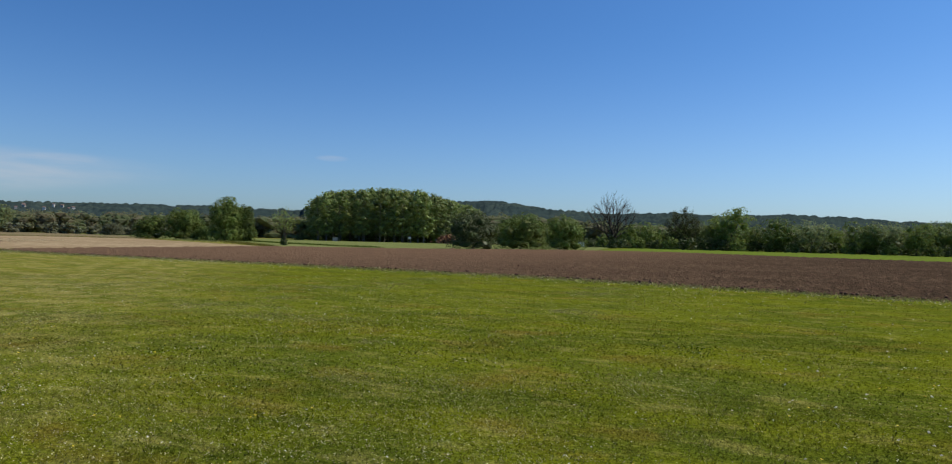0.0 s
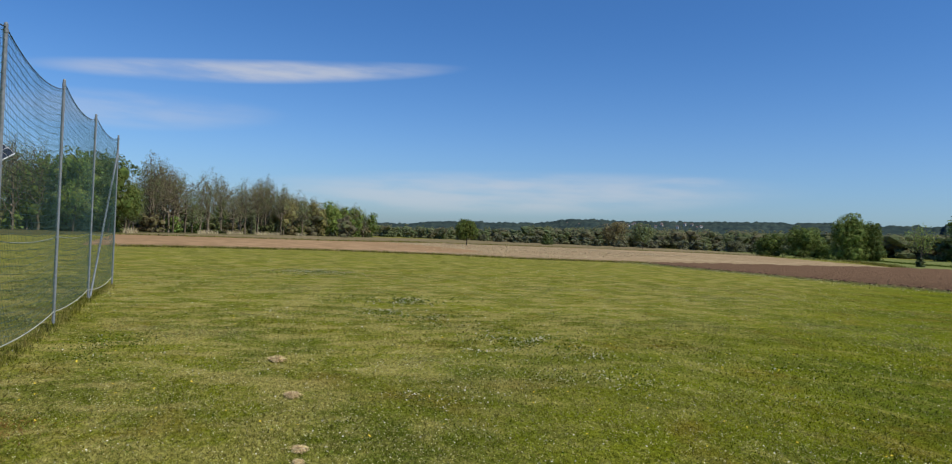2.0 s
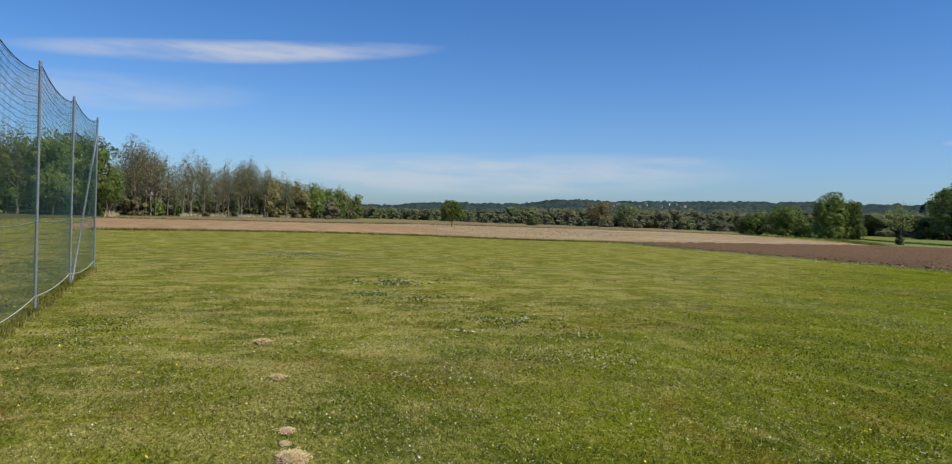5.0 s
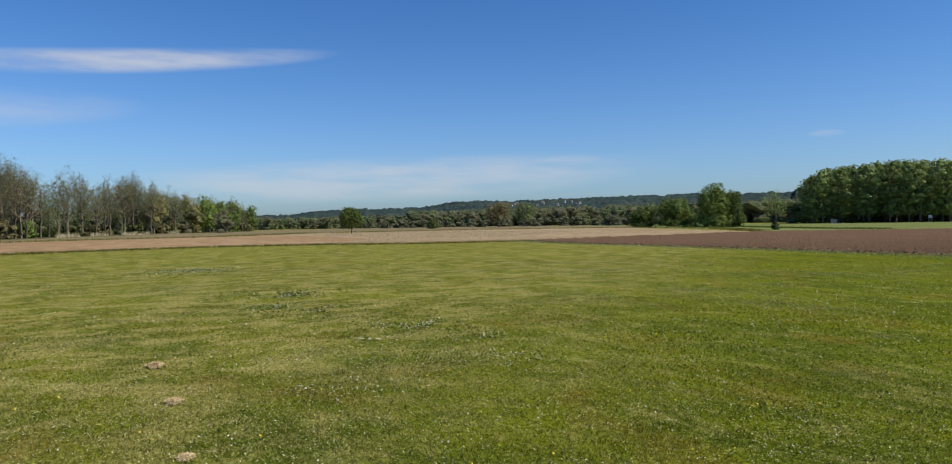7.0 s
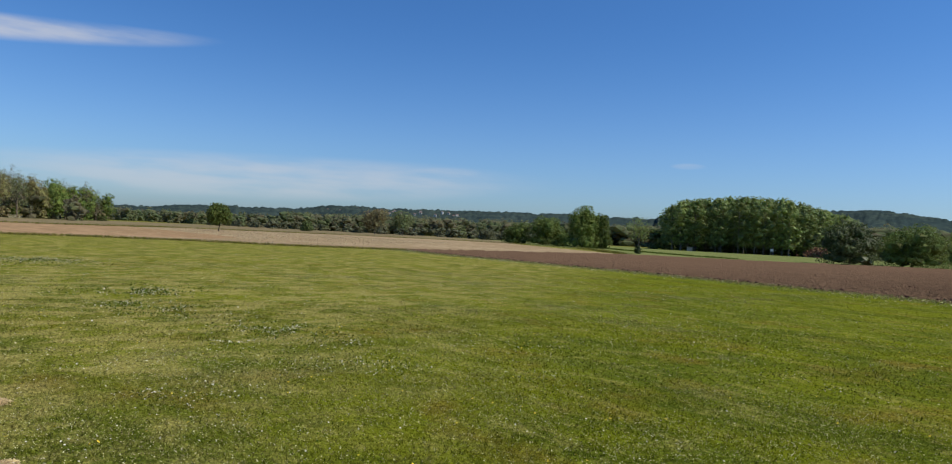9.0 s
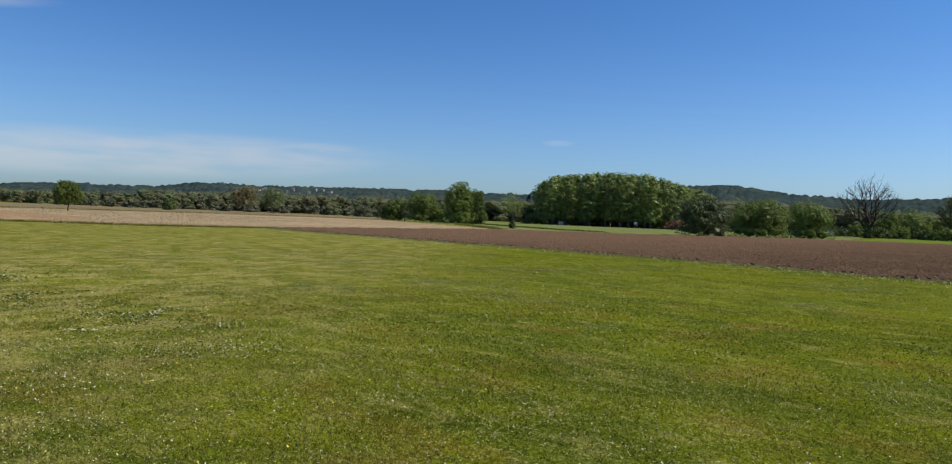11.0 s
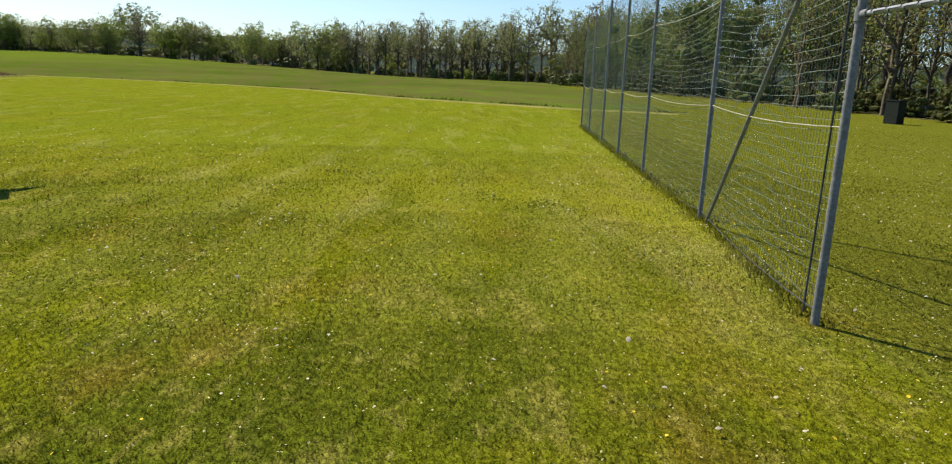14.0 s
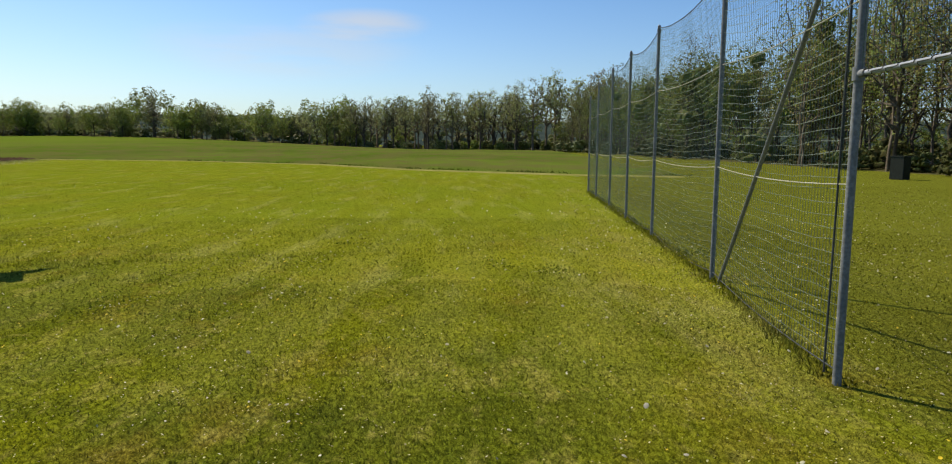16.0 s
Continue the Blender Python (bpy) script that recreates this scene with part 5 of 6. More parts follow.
# houses on the western hill
for i in range(22):
    hr = np.random.default_rng(100 + i)
    az = -63.5 + i * 0.5 + hr.uniform(-0.5, 0.5)
    f = hr.uniform(0.72, 0.9)
    el = float(np.interp(az, [h[0] for h in HILL], [h[1] for h in HILL]))
    d = 950 + 1100 * f
    z = (math.tan(radians(el)) * 2000 + 1.65) * f ** 1.25
    house = new("house")
    tagged(house, "far white house with a tiled roof on the hill", "house", "village on the hill")
    w, dp, h = hr.uniform(4, 6.5), hr.uniform(4, 6), hr.uniform(1.2, 2.2)
    part("wall", box(w, dp, h + 6, 0, (0, 0, -6)), RENDERED, house)
    bm = bmesh.new()
    vs = [bm.verts.new(c) for c in ((-w / 2 - 0.6, -dp / 2 - 0.6, h), (w / 2 + 0.6, -dp / 2 - 0.6, h), (w / 2 + 0.6, dp / 2 + 0.6, h), (-w / 2 - 0.6, dp / 2 + 0.6, h), (-w / 2, 0, h + 1.8), (w / 2, 0, h + 1.8))]
    for face in ((0, 1, 5, 4), (2, 3, 4, 5), (1, 2, 5), (3, 0, 4), (3, 2, 1, 0)):
        bm.faces.new([vs[k] for k in face])
    part("roof", bm, ROOF, house)
    house.matrix_world = pose(*at(az, d - 25), z - 3, 0, 0, hr.uniform(-30, 30) - az)

# small lone sapling at the strip beyond the ploughed earth
fork_tree(27, "sapling", 15.5, 200, 6.6, 3.2, 2.8, "small leaning young tree on the grass strip", LEAF_DARK, 9, 0.16, targets=80, fuzz=0.3, tip=0.025)


# ---------------------------------------------------------------- model jet
def build_jet():
    """A red and yellow model jet, about 1.25 m long, in low flight; nose along +x."""
    red = material("red_gloss", [(0.46, 0.012, 0.022), (0.50, 0.016, 0.026), (0.40, 0.010, 0.018)], scales=(2, 8), rough=0.3, spec=0.5)
    yellow = material("yellow_gloss", [(0.62, 0.46, 0.03), (0.66, 0.50, 0.04), (0.56, 0.41, 0.03)], scales=(2, 8), rough=0.35, spec=0.5)
    dark = material("dark_gloss", [(0.02, 0.02, 0.03), (0.03, 0.03, 0.045), (0.015, 0.015, 0.02)], scales=(2, 8), rough=0.2, spec=0.5)
    jet = new("model_jet")
    tagged(jet, "red and yellow model jet flying low over the grass", "model aircraft")
    ring = 14
    stations = [(-0.60, 0.045, 0.042, 0.0), (-0.50, 0.062, 0.055, 0.0), (-0.30, 0.085, 0.065, 0.0), (-0.05, 0.105, 0.070, 0.0), (0.12, 0.098, 0.072, 0.004), (0.25, 0.066, 0.066, 0.008), (0.40, 0.046, 0.052, 0.002), (0.54, 0.026, 0.028, -0.008), (0.65, 0.003, 0.003, -0.014)]
    verts, faces = [], []
    for x, ry, rz, dz in stations:
        for k in range(ring):
            a = k * 2 * math.pi / ring
            verts.append((x, ry * math.cos(a), dz + rz * math.sin(a)))
    for i in range(len(stations) - 1):
        for k in range(ring):
            j = (k + 1) % ring
            faces.append((i * ring + k, i * ring + j, (i + 1) * ring + j, (i + 1) * ring + k))
    faces.append(tuple(range(ring))[::-1])
    faces.append(tuple((len(stations) - 1) * ring + k for k in range(ring)))
    mesh_object("fuselage", verts, faces, red, jet, "glossy red fuselage", smooth=True)

    def fin(name, outline, thick, mat, label=""):
        """A thin aerofoil plate from its outline, thickest in the middle of the chord."""
        n = len(outline)
        o = np.array(outline, dtype=float)
        nrm = np.cross(o[1] - o[0], o[2] - o[0])
        nrm /= np.linalg.norm(nrm)
        c = o.mean(axis=0)
        vs = [*(c + (o - c) * 1.0), c + nrm * thick, c - nrm * thick]
        fs = [(k, (k + 1) % n, n) for k in range(n)] + [((k + 1) % n, k, n + 1) for k in range(n)]
        mesh_object(name, vs, fs, mat, jet, label)

    for s in (-1, 1):
        fin("wing", [(0.16, s * 0.09, 0.005), (-0.12, s * 0.62, -0.005), (-0.24, s * 0.62, -0.005), (-0.30, s * 0.09, 0.005)], 0.016, yellow, "yellow wing")
        fin("tailplane", [(-0.42, s * 0.06, 0.0), (-0.58, s * 0.26, -0.01), (-0.66, s * 0.26, -0.01), (-0.60, s * 0.06, 0.0)], 0.008, yellow, "yellow tailplane")
        fin("tail_fin", [(-0.34, s * 0.065, 0.045), (-0.54, s * 0.12, 0.24), (-0.64, s * 0.12, 0.24), (-0.56, s * 0.065, 0.045)], 0.008, red, "red tail fin")
        part("intake", box(0.20, 0.045, 0.085, 0.012, (0.13, s * 0.095, -0.06)), WHITE, jet, "white intake side")
    mesh_object("nozzle", *tube_line([(-0.68, 0, 0), (-0.58, 0, 0)], 0.04, 14), dark, jet, "dark jet nozzle", smooth=True)
    bm = bmesh.new()
    bmesh.ops.create_uvsphere(bm, u_segments=14, v_segments=8, radius=1.0)
    bmesh.ops.scale(bm, vec=(0.15, 0.04, 0.045), verts=bm.verts)
    bmesh.ops.translate(bm, vec=(0.27, 0, 0.06), verts=bm.verts)
    part("canopy", bm, dark, jet, "dark glossy canopy")
    jet.matrix_world = pose(*JET) @ Matrix.Scale(1.12, 4)


JET = (10.97, 7.09, 3.0, 10, -2, -32)
build_jet()

# ---------------------------------------------------------------- lawn: blades, flowers, tufts
def inside_lawn(x, y):
    """Keeps grass off the ploughed earth and the stubble."""
    edge = np.interp(x, [p[0] for p in LAWN_EDGE], [p[1] for p in LAWN_EDGE])
    return (y < edge - 0.2) & (x > -56)


def scatter(rng, r0, r1, count, az0=-112, az1=140):
    az = np.radians(rng.uniform(az0, az1, count))
    r = np.sqrt(rng.uniform(r0 * r0, r1 * r1, count))
    x, y = r * np.sin(az), r * np.cos(az)
    k = inside_lawn(x, y)
    return x[k], y[k], r[k]


def blade_field(name, rng, x, y, height, width, lean, label, mat, rise=0.0):
    """Single bent blades, each a narrow triangle."""
    n = len(x)
    a = rng.uniform(0, 2 * math.pi, n)
    h = height * rng.uniform(0.45, 1.25, n)
    w = width * rng.uniform(0.6, 1.4, n)
    la, ll = rng.uniform(0, 2 * math.pi, n), lean * rng.uniform(0.2, 1.3, n) * h
    base = np.stack([x, y, np.full(n, -0.004 + rise)], 1)
    side = np.stack([np.cos(a) * w, np.sin(a) * w, np.zeros(n)], 1)
    top = base + np.stack([np.cos(la) * ll, np.sin(la) * ll, h], 1)
    verts = np.stack([base - side, base + side, top], 1).reshape(-1, 3)
    return tagged(mesh_object(name, verts, np.arange(3 * n).reshape(n, 3), mat), label, "grass", kind="stuff")


G = np.random.default_rng(11)
for r0, r1, count, h, w in ((2.3, 4.6, 190000, 0.022, 0.0032), (4.6, 8.5, 210000, 0.024, 0.0048), (8.5, 16, 150000, 0.024, 0.0085), (16, 34, 60000, 0.026, 0.018)):
    x, y, r = scatter(G, r0, r1, count)
    blade_field("grass", G, x, y, h, w, 1.5, "short mown grass blades", GRASS)


def noise_pick(rng, x, y, scale, seed, power=3.0):
    """Keeps points where a slow noise is high, so that they gather in patches."""
    v = np.array([noise.noise((a * scale, b * scale, seed)) for a, b in zip(x, y)]) * 0.5 + 0.5
    return rng.uniform(0, 1, len(x)) < np.clip(v * 1.5, 0, 1) ** power


def flower_heads(name, rng, x, y, radius, lift, mat, label, sides=6, cup=0.4):
    """Small shallow flower heads on the grass, each a fan of petals."""
    n = len(x)
    r = radius * rng.uniform(0.7, 1.3, n)
    z = lift * rng.uniform(0.6, 1.3, n)
    a = np.arange(sides) * 2 * math.pi / sides
    tilt = rng.normal(size=(n, 2)) * 0.35
    c = np.stack([x, y, z], 1)
    dx, dy = np.cos(a)[None] * r[:, None], np.sin(a)[None] * r[:, None]
    rim = np.stack([x[:, None] + dx, y[:, None] + dy, z[:, None] + r[:, None] * cup + dx * tilt[:, :1] + dy * tilt[:, 1:]], 2)
    verts = np.concatenate([c[:, None], rim], 1).reshape(-1, 3)
    k = np.arange(sides)
    one = np.stack([np.zeros(sides, int), 1 + k, 1 + (k + 1) % sides], 1)
    faces = (np.arange(n)[:, None, None] * (sides + 1) + one[None]).reshape(-1, 3)
    return tagged(mesh_object(name, verts, faces, mat), label, "flowers", kind="stuff")


DAISY = material("daisy_white", [(0.60, 0.58, 0.44), (0.68, 0.66, 0.53), (0.48, 0.46, 0.32)], scales=(3, 20), rough=0.8)
YELLOW = material("dandelion_yellow", [(0.62, 0.46, 0.03), (0.70, 0.55, 0.05), (0.52, 0.36, 0.02)], scales=(3, 20), rough=0.8)
FLUFF = material("seed_heads", [(0.52, 0.51, 0.40), (0.60, 0.59, 0.48), (0.42, 0.41, 0.30)], scales=(3, 20), island=0.2, rough=0.9, translucent=0.3)

# thicker, taller tufts in patches
for r0, r1, count, h, w in ((2.4, 6.0, 60000, 0.036, 0.0042), (6.0, 14, 60000, 0.04, 0.008)):
    x, y, r = scatter(G, r0, r1, count)
    k = noise_pick(G, x, y, 0.62, 12.0, 4.5)
    blade_field("grass_tufts", G, x[k], y[k], h, w, 0.9, "thicker grass standing in patches of the lawn", GRASS)

x, y, r = scatter(G, 2.4, 14, 4000)
k = noise_pick(G, x, y, 0.45, 2.0)
flower_heads("daisies", G, x[k], y[k], 0.0062, 0.03, DAISY, "scattered small white daisies in the lawn")
x, y, r = scatter(G, 12, 40, 5200)
k = noise_pick(G, x, y, 0.16, 2.0, 4.0)
flower_heads("daisies", G, x[k], y[k], 0.013, 0.035, DAISY, "patches of small white daisies farther off in the lawn")
x, y, r = scatter(G, 4, 26, 9000, -112, -30)
k = noise_pick(G, x, y, 0.3, 6.0, 5.0)
flower_heads("daisies", G, x[k], y[k], 0.0065, 0.03, DAISY, "patches of small white daisies on the western lawn")
CLOVER = material("clover_heads", [(0.46, 0.43, 0.22), (0.56, 0.53, 0.31), (0.34, 0.32, 0.13)], scales=(3, 20), island=0.3, rough=0.9)
x, y, r = scatter(G, 2.4, 9, 42000, -112, -4)
k = noise_pick(G, x, y, 0.5, 9.0, 2.0)
flower_heads("clover", G, x[k], y[k], 0.0046, 0.026, CLOVER, "small pale clover heads all over the worn turf", 4)
x, y, r = scatter(G, 9, 30, 30000, -112, -4)
k = noise_pick(G, x, y, 0.2, 9.0, 2.2)
flower_heads("clover", G, x[k], y[k], 0.0115, 0.035, CLOVER, "small pale clover heads farther off in the turf", 3)
x, y, r = scatter(G, 2.4, 12, 20000, -4, 130)
k = noise_pick(G, x, y, 0.4, 9.5, 3.0)
flower_heads("clover", G, x[k], y[k], 0.0055, 0.022, CLOVER, "small pale clover heads in the green turf", 4)
x, y, r = scatter(G, 2.4, 16, 3000)
k = noise_pick(G, x, y, 0.4, 8.0)
flower_heads("dandelions", G, x[k], y[k], 0.009, 0.04, YELLOW, "yellow dandelion flowers in the lawn", 7, 0.25)
x, y, r = scatter(G, 2.6, 18, 900, 0, 130)
k = noise_pick(G, x, y, 0.35, 5.0, 2.2)
flower_heads("dandelion_clocks", G, x[k], y[k], 0.013, 0.06, FLUFF, "pale dandelion seed heads above the lawn", 8, -0.6)
x, y, r = scatter(G, 10, 26, 1500, 100, 138)
flower_heads("daisies", G, x, y, 0.011, 0.035, DAISY, "white daisies in the grass behind the net")

# dark clover patches with dense white heads, and pale dry patches of cut grass
CLOVER_LEAF = material("clover_leaves", [(0.075, 0.108, 0.015), (0.098, 0.135, 0.020), (0.052, 0.078, 0.012)], scales=(3, 20), island=0.35, translucent=0.3, rough=0.9, spec=0.0)
PALE_BLADE = material("pale_cut_grass", [(0.30, 0.29, 0.11), (0.38, 0.35, 0.16), (0.21, 0.21, 0.06)], scales=(3, 20), island=0.3, translucent=0.3, rough=0.9, spec=0.0)
PATCHES = [(-17.4, 4.2, 1.7), (-13.4, 3.8, 1.2), (-10.6, 4.5, 1.0), (-7.9, 3.7, 0.7), (-27.5, 3.7, 2.8), (-7.5, 4.8, 0.7), (-9.8, 4.7, 0.9), (-5.8, 2.4, 0.45), (-5.1, 2.8, 0.45), (-9.6, -1.4, 0.5), (-5.8, -0.7, 0.4),
           (-6.5, 0.0, 0.3), (-5.6, 1.1, 0.35), (-1.4, 5.3, 0.5), (-1.4, 4.2, 0.45), (-0.9, 4.7, 0.4), (-3.6, 4.8, 0.4), (-4.7, 4.2, 0.4), (7.2, 3.2, 0.7), (4.5, 1.8, 0.35), (6.0, 2.0, 0.4), (7.7, 1.5, 0.6), (4.4, 1.1, 0.3)]
NORTH_PATCHES = [(-17.0, 4.3, 0.74), (-29.2, 3.5, 1.35), (-10.6, 4.6, 0.54), (-7.5, 4.4, 0.39), (-6.7, 4.4, 0.19), (-8.1, 3.7, 0.18), (-9.5, 3.5, 0.25), (-14.7, 3.3, 0.45), (-13.8, 4.0, 0.43), (-9.0, 5.1, 0.25), (-7.0, 2.5, 0.33), (-7.1, 1.8, 0.21)]
PATCHES += NORTH_PATCHES
spare = scatter(G, 3.5, 12, 26)
PATCHES += [(a, b, 0.05 * c * G.uniform(0.5, 1.4) + 0.12) for a, b, c in zip(*spare)]
DRY = [(-7.0, -1.2, 0.6), (-5.6, 2.2, 0.4), (-7.5, 2.1, 0.6), (-3.6, 2.5, 0.35), (8.7, -3.6, 0.5), (-11.7, 0.1, 0.9), (-14.5, 1.5, 1.2), (-12.5, -1.0, 0.8), (-9.0, 2.6, 0.6), (-20, 1.0, 1.8), (4.5, -2.1, 0.35)]
spare = scatter(G, 3.5, 30, 60, -112, -10)
DRY += [(a, b, 0.06 * c * G.uniform(0.5, 1.3)) for a, b, c in zip(*spare)]


def in_patches(rng, patches, per_metre, most=2600):
    """Points in ragged oval patches, thinning outwards, with the distance from the middle of the lawn."""
    out = []
    for a, b, r in patches:
        n = int(min(most, per_metre * math.pi * r * r))
        out.append(np.stack([a + rng.normal(size=n) * r * 0.5, b + rng.normal(size=n) * r * 0.5], 1))
    p = np.concatenate(out)
    v = np.array([noise.noise((q[0] * 2.2, q[1] * 2.2, 5.0)) for q in p])
    return p[v + rng.normal(size=len(v)) * 0.25 > -0.1]


p = in_patches(G, PATCHES, 420, 900)
far = np.clip(np.hypot(p[:, 0], p[:, 1]) / 8, 0.75, 2.5)
c = np.stack([p[:, 0], p[:, 1], G.uniform(0.015, 0.042, len(p))], 1)
v, f = leaf_quads(G, c, 0.0085, 1.6)
v = (v.reshape(-1, 3, 3) - c[:, None]) * far[:, None, None] + c[:, None]
tagged(mesh_object("clover_leaves", v.reshape(-1, 3), f, CLOVER_LEAF), "dark green clover leaves in patches of the lawn", "clover", kind="stuff")
p = in_patches(G, PATCHES, 42)
flower_heads("daisies", G, p[:, 0], p[:, 1], 0.0062, 0.045, DAISY, "dense white daisies and clover heads in patches of the lawn", 6, -0.3)
p = in_patches(G, [(a, b, r * 1.7) for a, b, r in NORTH_PATCHES], 60)
far = np.hypot(p[:, 0], p[:, 1]) > 9.5
for k, r in ((far, 0.011), (~far, 0.0075)):
    flower_heads("daisies", G, p[k, 0], p[k, 1], r, 0.045, DAISY, "dense white daisies in patches farther off in the lawn", 6, -0.3)
p = in_patches(G, DRY, 900, 1200)
near = np.hypot(p[:, 0], p[:, 1]) < 9
for k, w in ((near, 0.0028), (~near, 0.007)):
    blade_field("dry_blades", G, p[k, 0], p[k, 1], 0.028, w, 2.4, "pale dry cut grass lying in patches", PALE_BLADE)

BARE = material("bare_reddish_earth", [(0.22, 0.115, 0.035), (0.28, 0.155, 0.05), (0.15, 0.085, 0.025)], scales=(3, 20), island=0.3, rough=1.0, spec=0.0)
p = in_patches(G, [(-6.5, -1.8, 0.55), (-6.1, -2.0, 0.4)], 4000, 3000)
blade_field("dry_blades", G, p[:, 0], p[:, 1], 0.022, 0.004, 2.2, "reddish brown dead grass on a bare spot", BARE)
for r0, r1, count, w in ((2.4, 5, 26000, 0.0022), (5, 10, 22000, 0.0042), (10, 22, 16000, 0.009)):
    x, y, r = scatter(G, r0, r1, count, -112, 5)
    k = noise_pick(G, x, y, 0.9, 14.0, 2.2)
    blade_field("dry_blades", G, x[k], y[k], 0.030, w, 1.6, "pale dry blades among the green turf", PALE_BLADE)

# longer weeds along the ploughed edge, and a ridge of longer grass across the lawn
WEED = material("edge_weeds", [(0.21, 0.22, 0.06), (0.30, 0.29, 0.11), (0.14, 0.17, 0.04)], scales=(0.6, 3), island=0.35, translucent=0.55, rough=0.8)
e = along(LAWN_EDGE, 24000)
e = e + G.normal(size=e.shape) * (0.3, 0.85)
blade_field("edge_weeds", G, e[:, 0], e[:, 1] - 0.1, 0.10, 0.02, 0.9, "uncut weeds along the ploughed edge", WEED)
e = along(LAWN_EDGE, 5200)
e = e + G.normal(size=e.shape) * (0.5, 1.3) - (0, 2.0)
k = noise_pick(G, e[:, 0], e[:, 1], 0.12, 1.0, 2.0)
flower_heads("edge_flowers", G, e[k, 0], e[k, 1], 0.021, 0.09, CLOVER, "pale seed heads along the ploughed edge", 6, -0.4)
line = along([(10.5, 8.2), (10.1, 6.2), (9.9, 4.7), (10.4, 2.7), (10.9, 0.3), (11.3, -1.2)], 1900)
line = line + G.normal(size=line.shape) * (0.26, 0.15)
k = noise_pick(G, line[:, 0], line[:, 1], 0.55, 3.0, 2.2)
blade_field("long_grass", G, line[k, 0], line[k, 1], 0.05, 0.007, 0.9, "ridge of longer dark grass in the lawn", GRASS)
posts = np.concatenate([along(WEST_POSTS, 2600), along(EAST_POSTS, 4200)])
posts = posts + G.normal(size=posts.shape) * (0.05, 0.07)
blade_field("long_grass", G, posts[:, 0], posts[:, 1], 0.09, 0.007, 0.6, "longer uncut grass along the foot of the nets", GRASS)

# dark weed lines between the western fields
e = along([(-107, -14.5), (-117, 0), (-127, 19.5), (-141.5, 31.5), (-160, 45), (-170, 92), (-160, 120), (-142, 126), (-100, 110), (-67, 82)], 9500)
e = e + G.normal(size=e.shape) * 0.8
k = noise_pick(G, e[:, 0], e[:, 1], 0.08, 7.5, 1.5)
blade_field("edge_weeds", G, e[k, 0], e[k, 1], 0.35, 0.06, 0.7, "dark weeds between two dry fields", GRASS, 0.03)
e = along([(61, 43.4), (69, 38.3), (65.6, 22), (57.1, 8.8), (47.1, 1.3), (40.2, -8.2), (38.2, -14)], 1800)
e = e + G.normal(size=e.shape) * 0.3
k = noise_pick(G, e[:, 0], e[:, 1], 0.35, 4.5, 6.0)
blade_field("edge_weeds", G, e[k, 0], e[k, 1], 0.13, 0.04, 0.9, "dark weed clumps along the edge of the crop", CLOVER_LEAF, 0.03)
e = along([(-136, 150), (-124, 143), (-93, 119), (-73, 106), (-62, 103)], 2600)
e = e + G.normal(size=e.shape) * (0.6, 1.0)
blade_field("edge_weeds", G, e[:, 0], e[:, 1], 0.32, 0.07, 0.9, "dark weeds along a ditch in the meadow", CLOVER_LEAF, 0.03)
# stubble rows along the edge of the dry field
e = along(STUB_NEAR[:6], 7000)
e = e + G.normal(size=e.shape) * (0.5, 0.5)
blade_field("edge_weeds", G, e[:, 0], e[:, 1], 0.2, 0.03, 0.7, "dark uncut weeds along the stubble edge", GRASS)
x = G.uniform(-150, -57, 26000)
y = G.uniform(-12, 78, 26000)
k = (y > 10 + (-x - 57) * 0.25) & (y < 20 + (-x - 50) * 1.1) & (y > -10 + (-x - 57) * 0.02) & (x < np.interp(y, [-10, 9, 25, 36, 53, 80], [-57, -63.5, -57, -56, -60, -67]))
blade_field("stubble", G, x[k], y[k], 0.14, 0.032, 0.6, "dry pale straw stubble", REED, 0.04)


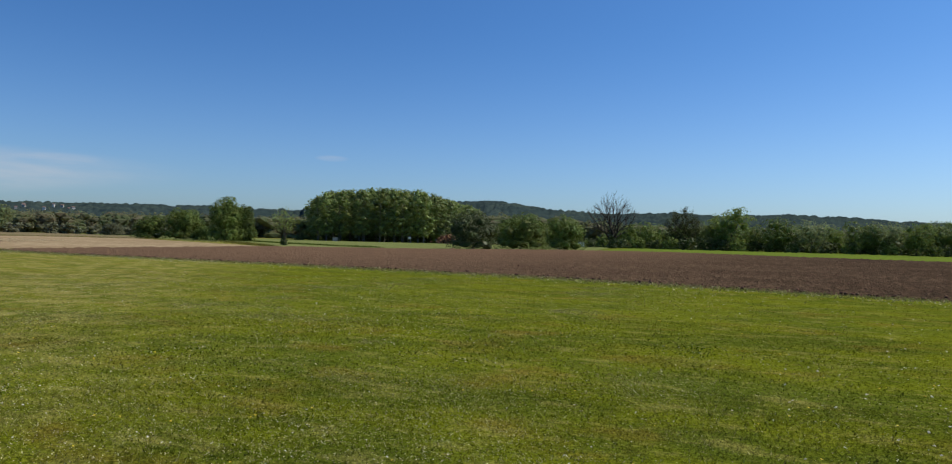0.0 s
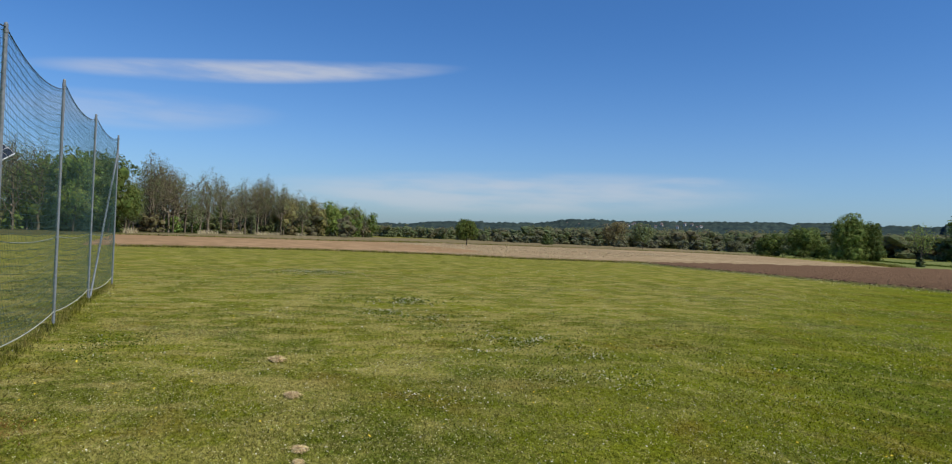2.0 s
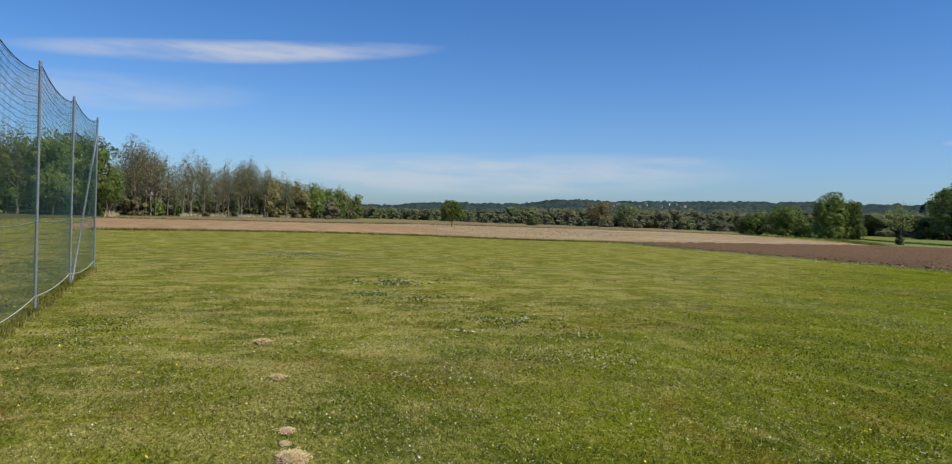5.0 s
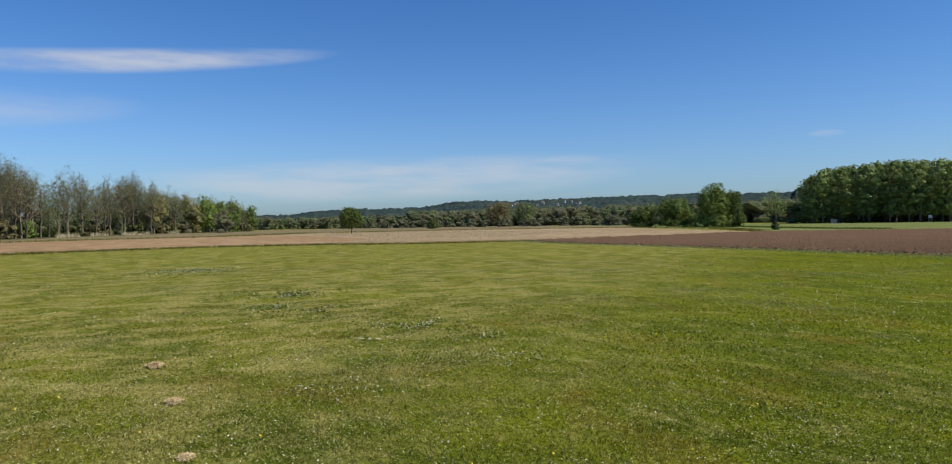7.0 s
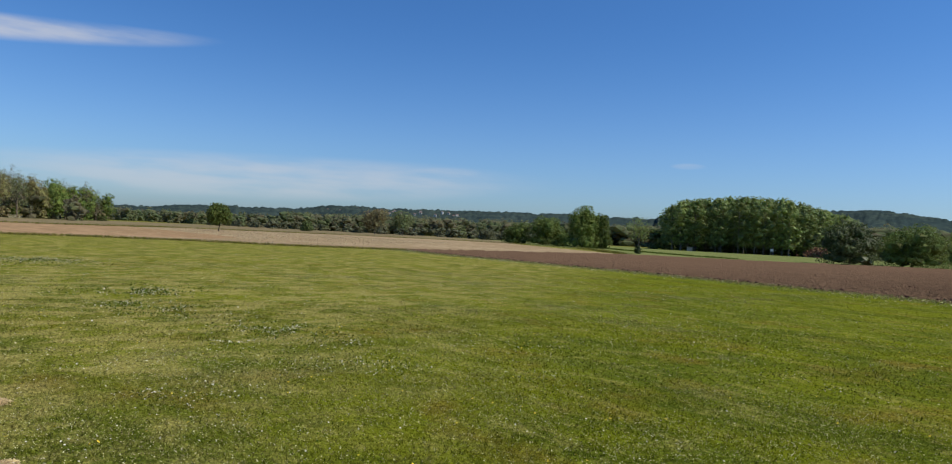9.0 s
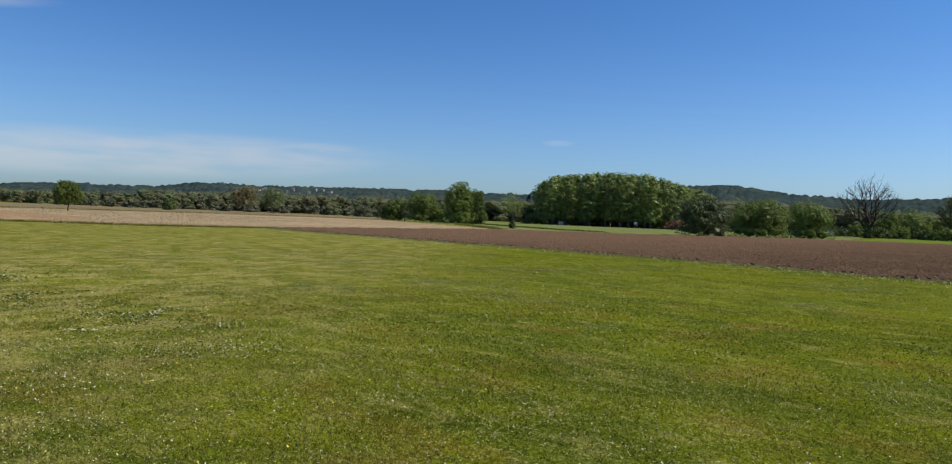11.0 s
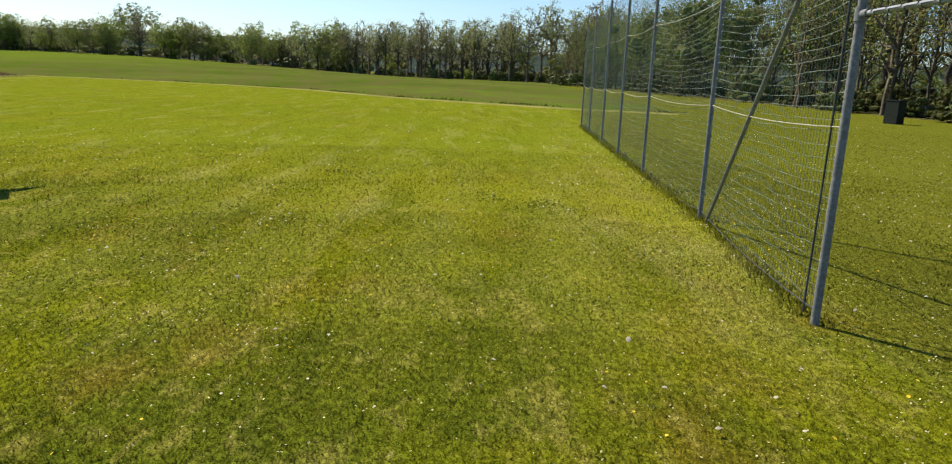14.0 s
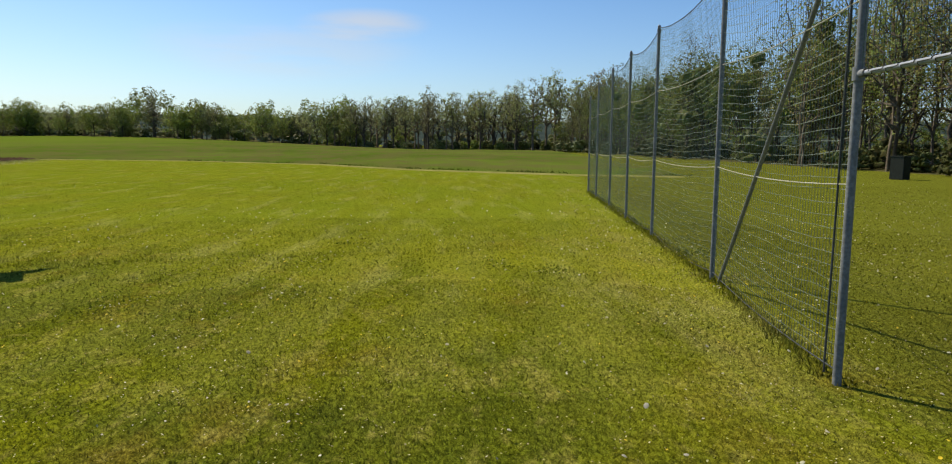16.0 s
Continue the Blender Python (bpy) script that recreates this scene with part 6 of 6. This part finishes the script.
def straw_clump(x, y, size, seed):
    """A flattened heap of dry mown grass."""
    rng = np.random.default_rng(seed)
    n = 1100
    c = rng.normal(size=(n, 3)) * (size * 0.32, size * 0.2, size * 0.04)
    c[:, 2] = np.abs(c[:, 2]) + 0.012 + 0.12 * size * np.exp(-(c[:, 0] ** 2 + c[:, 1] ** 2) / (size * 0.4) ** 2)
    d = rng.normal(size=(n, 3)) * (1, 1, 0.25)
    d /= np.linalg.norm(d, axis=1)[:, None]
    e2 = np.cross(d, (0, 0, 1.0))
    l = size * 0.12
    v = np.stack([c - d * l, c + e2 * 0.0035, c + d * l, c - e2 * 0.0035], 1).reshape(-1, 3)
    v[:, 2] = np.maximum(v[:, 2], 0.006)
    ob = mesh_object("dry_grass_clump", v, np.arange(4 * n).reshape(n, 4), STRAW)
    ob.location = (x, y, 0)
    tagged(ob, "flattened clump of dry straw-coloured mown grass", "dry grass", "dry clumps on the lawn")


for x, y, s, sd in ((-9.3, 0.7, 0.27, 1), (-7.3, 0.72, 0.2, 2), (-5.5, 0.62, 0.14, 3), (-5.2, 0.58, 0.09, 4), (-4.88, 0.6, 0.25, 5), (2.82, 2.0, 0.10, 6)):
    straw_clump(x, y, s * 0.82, sd)

# clods on the ploughed earth
C = np.random.default_rng(15)
near_line, far_line = along(LAWN_EDGE, 400), along(PLOUGH_FAR, 400)
n = 8000
f, g = C.uniform(0.002, 0.55, n) ** 1.6, C.integers(0, 400, n)
p = near_line[g] * (1 - f[:, None]) + far_line[g] * f[:, None] + C.normal(size=(n, 2)) * 0.25
s = C.uniform(0.02, 0.10, n)
octa = np.array([(1, 0, 0), (0, 1, 0), (-1, 0, 0), (0, -1, 0), (0, 0, 0.8), (0, 0, -0.6)])
v = octa[None] * s[:, None, None] * C.uniform(0.55, 1.3, (n, 6, 1))
v[:, :, :2] += p[:, None]
v[:, :, 2] += (0.055 + s * 0.2)[:, None]
tri = np.array([(0, 1, 4), (1, 2, 4), (2, 3, 4), (3, 0, 4), (1, 0, 5), (2, 1, 5), (3, 2, 5), (0, 3, 5)])
faces = (np.arange(n)[:, None, None] * 6 + tri[None]).reshape(-1, 3)
tagged(mesh_object("soil_clods", v.reshape(-1, 3), faces, CLOD), "rough brown clods of ploughed earth", "clods", kind="stuff")

# dry reeds before the western wood
n = 4200
az = np.radians(C.uniform(-97, -83, n))
d = np.interp(np.degrees(az), [-104, -97, -88, -83], [112, 132, 200, 240]) + C.uniform(-5, 3, n)
k = np.array([noise.noise((math.degrees(a) * 0.5, 1.0, 4.0)) for a in az]) > 0.02
blade_field("reeds", C, (d * np.sin(az))[k], (d * np.cos(az))[k], 0.95, 0.045, 0.4, "dry straw-coloured reeds before the wood", REED)
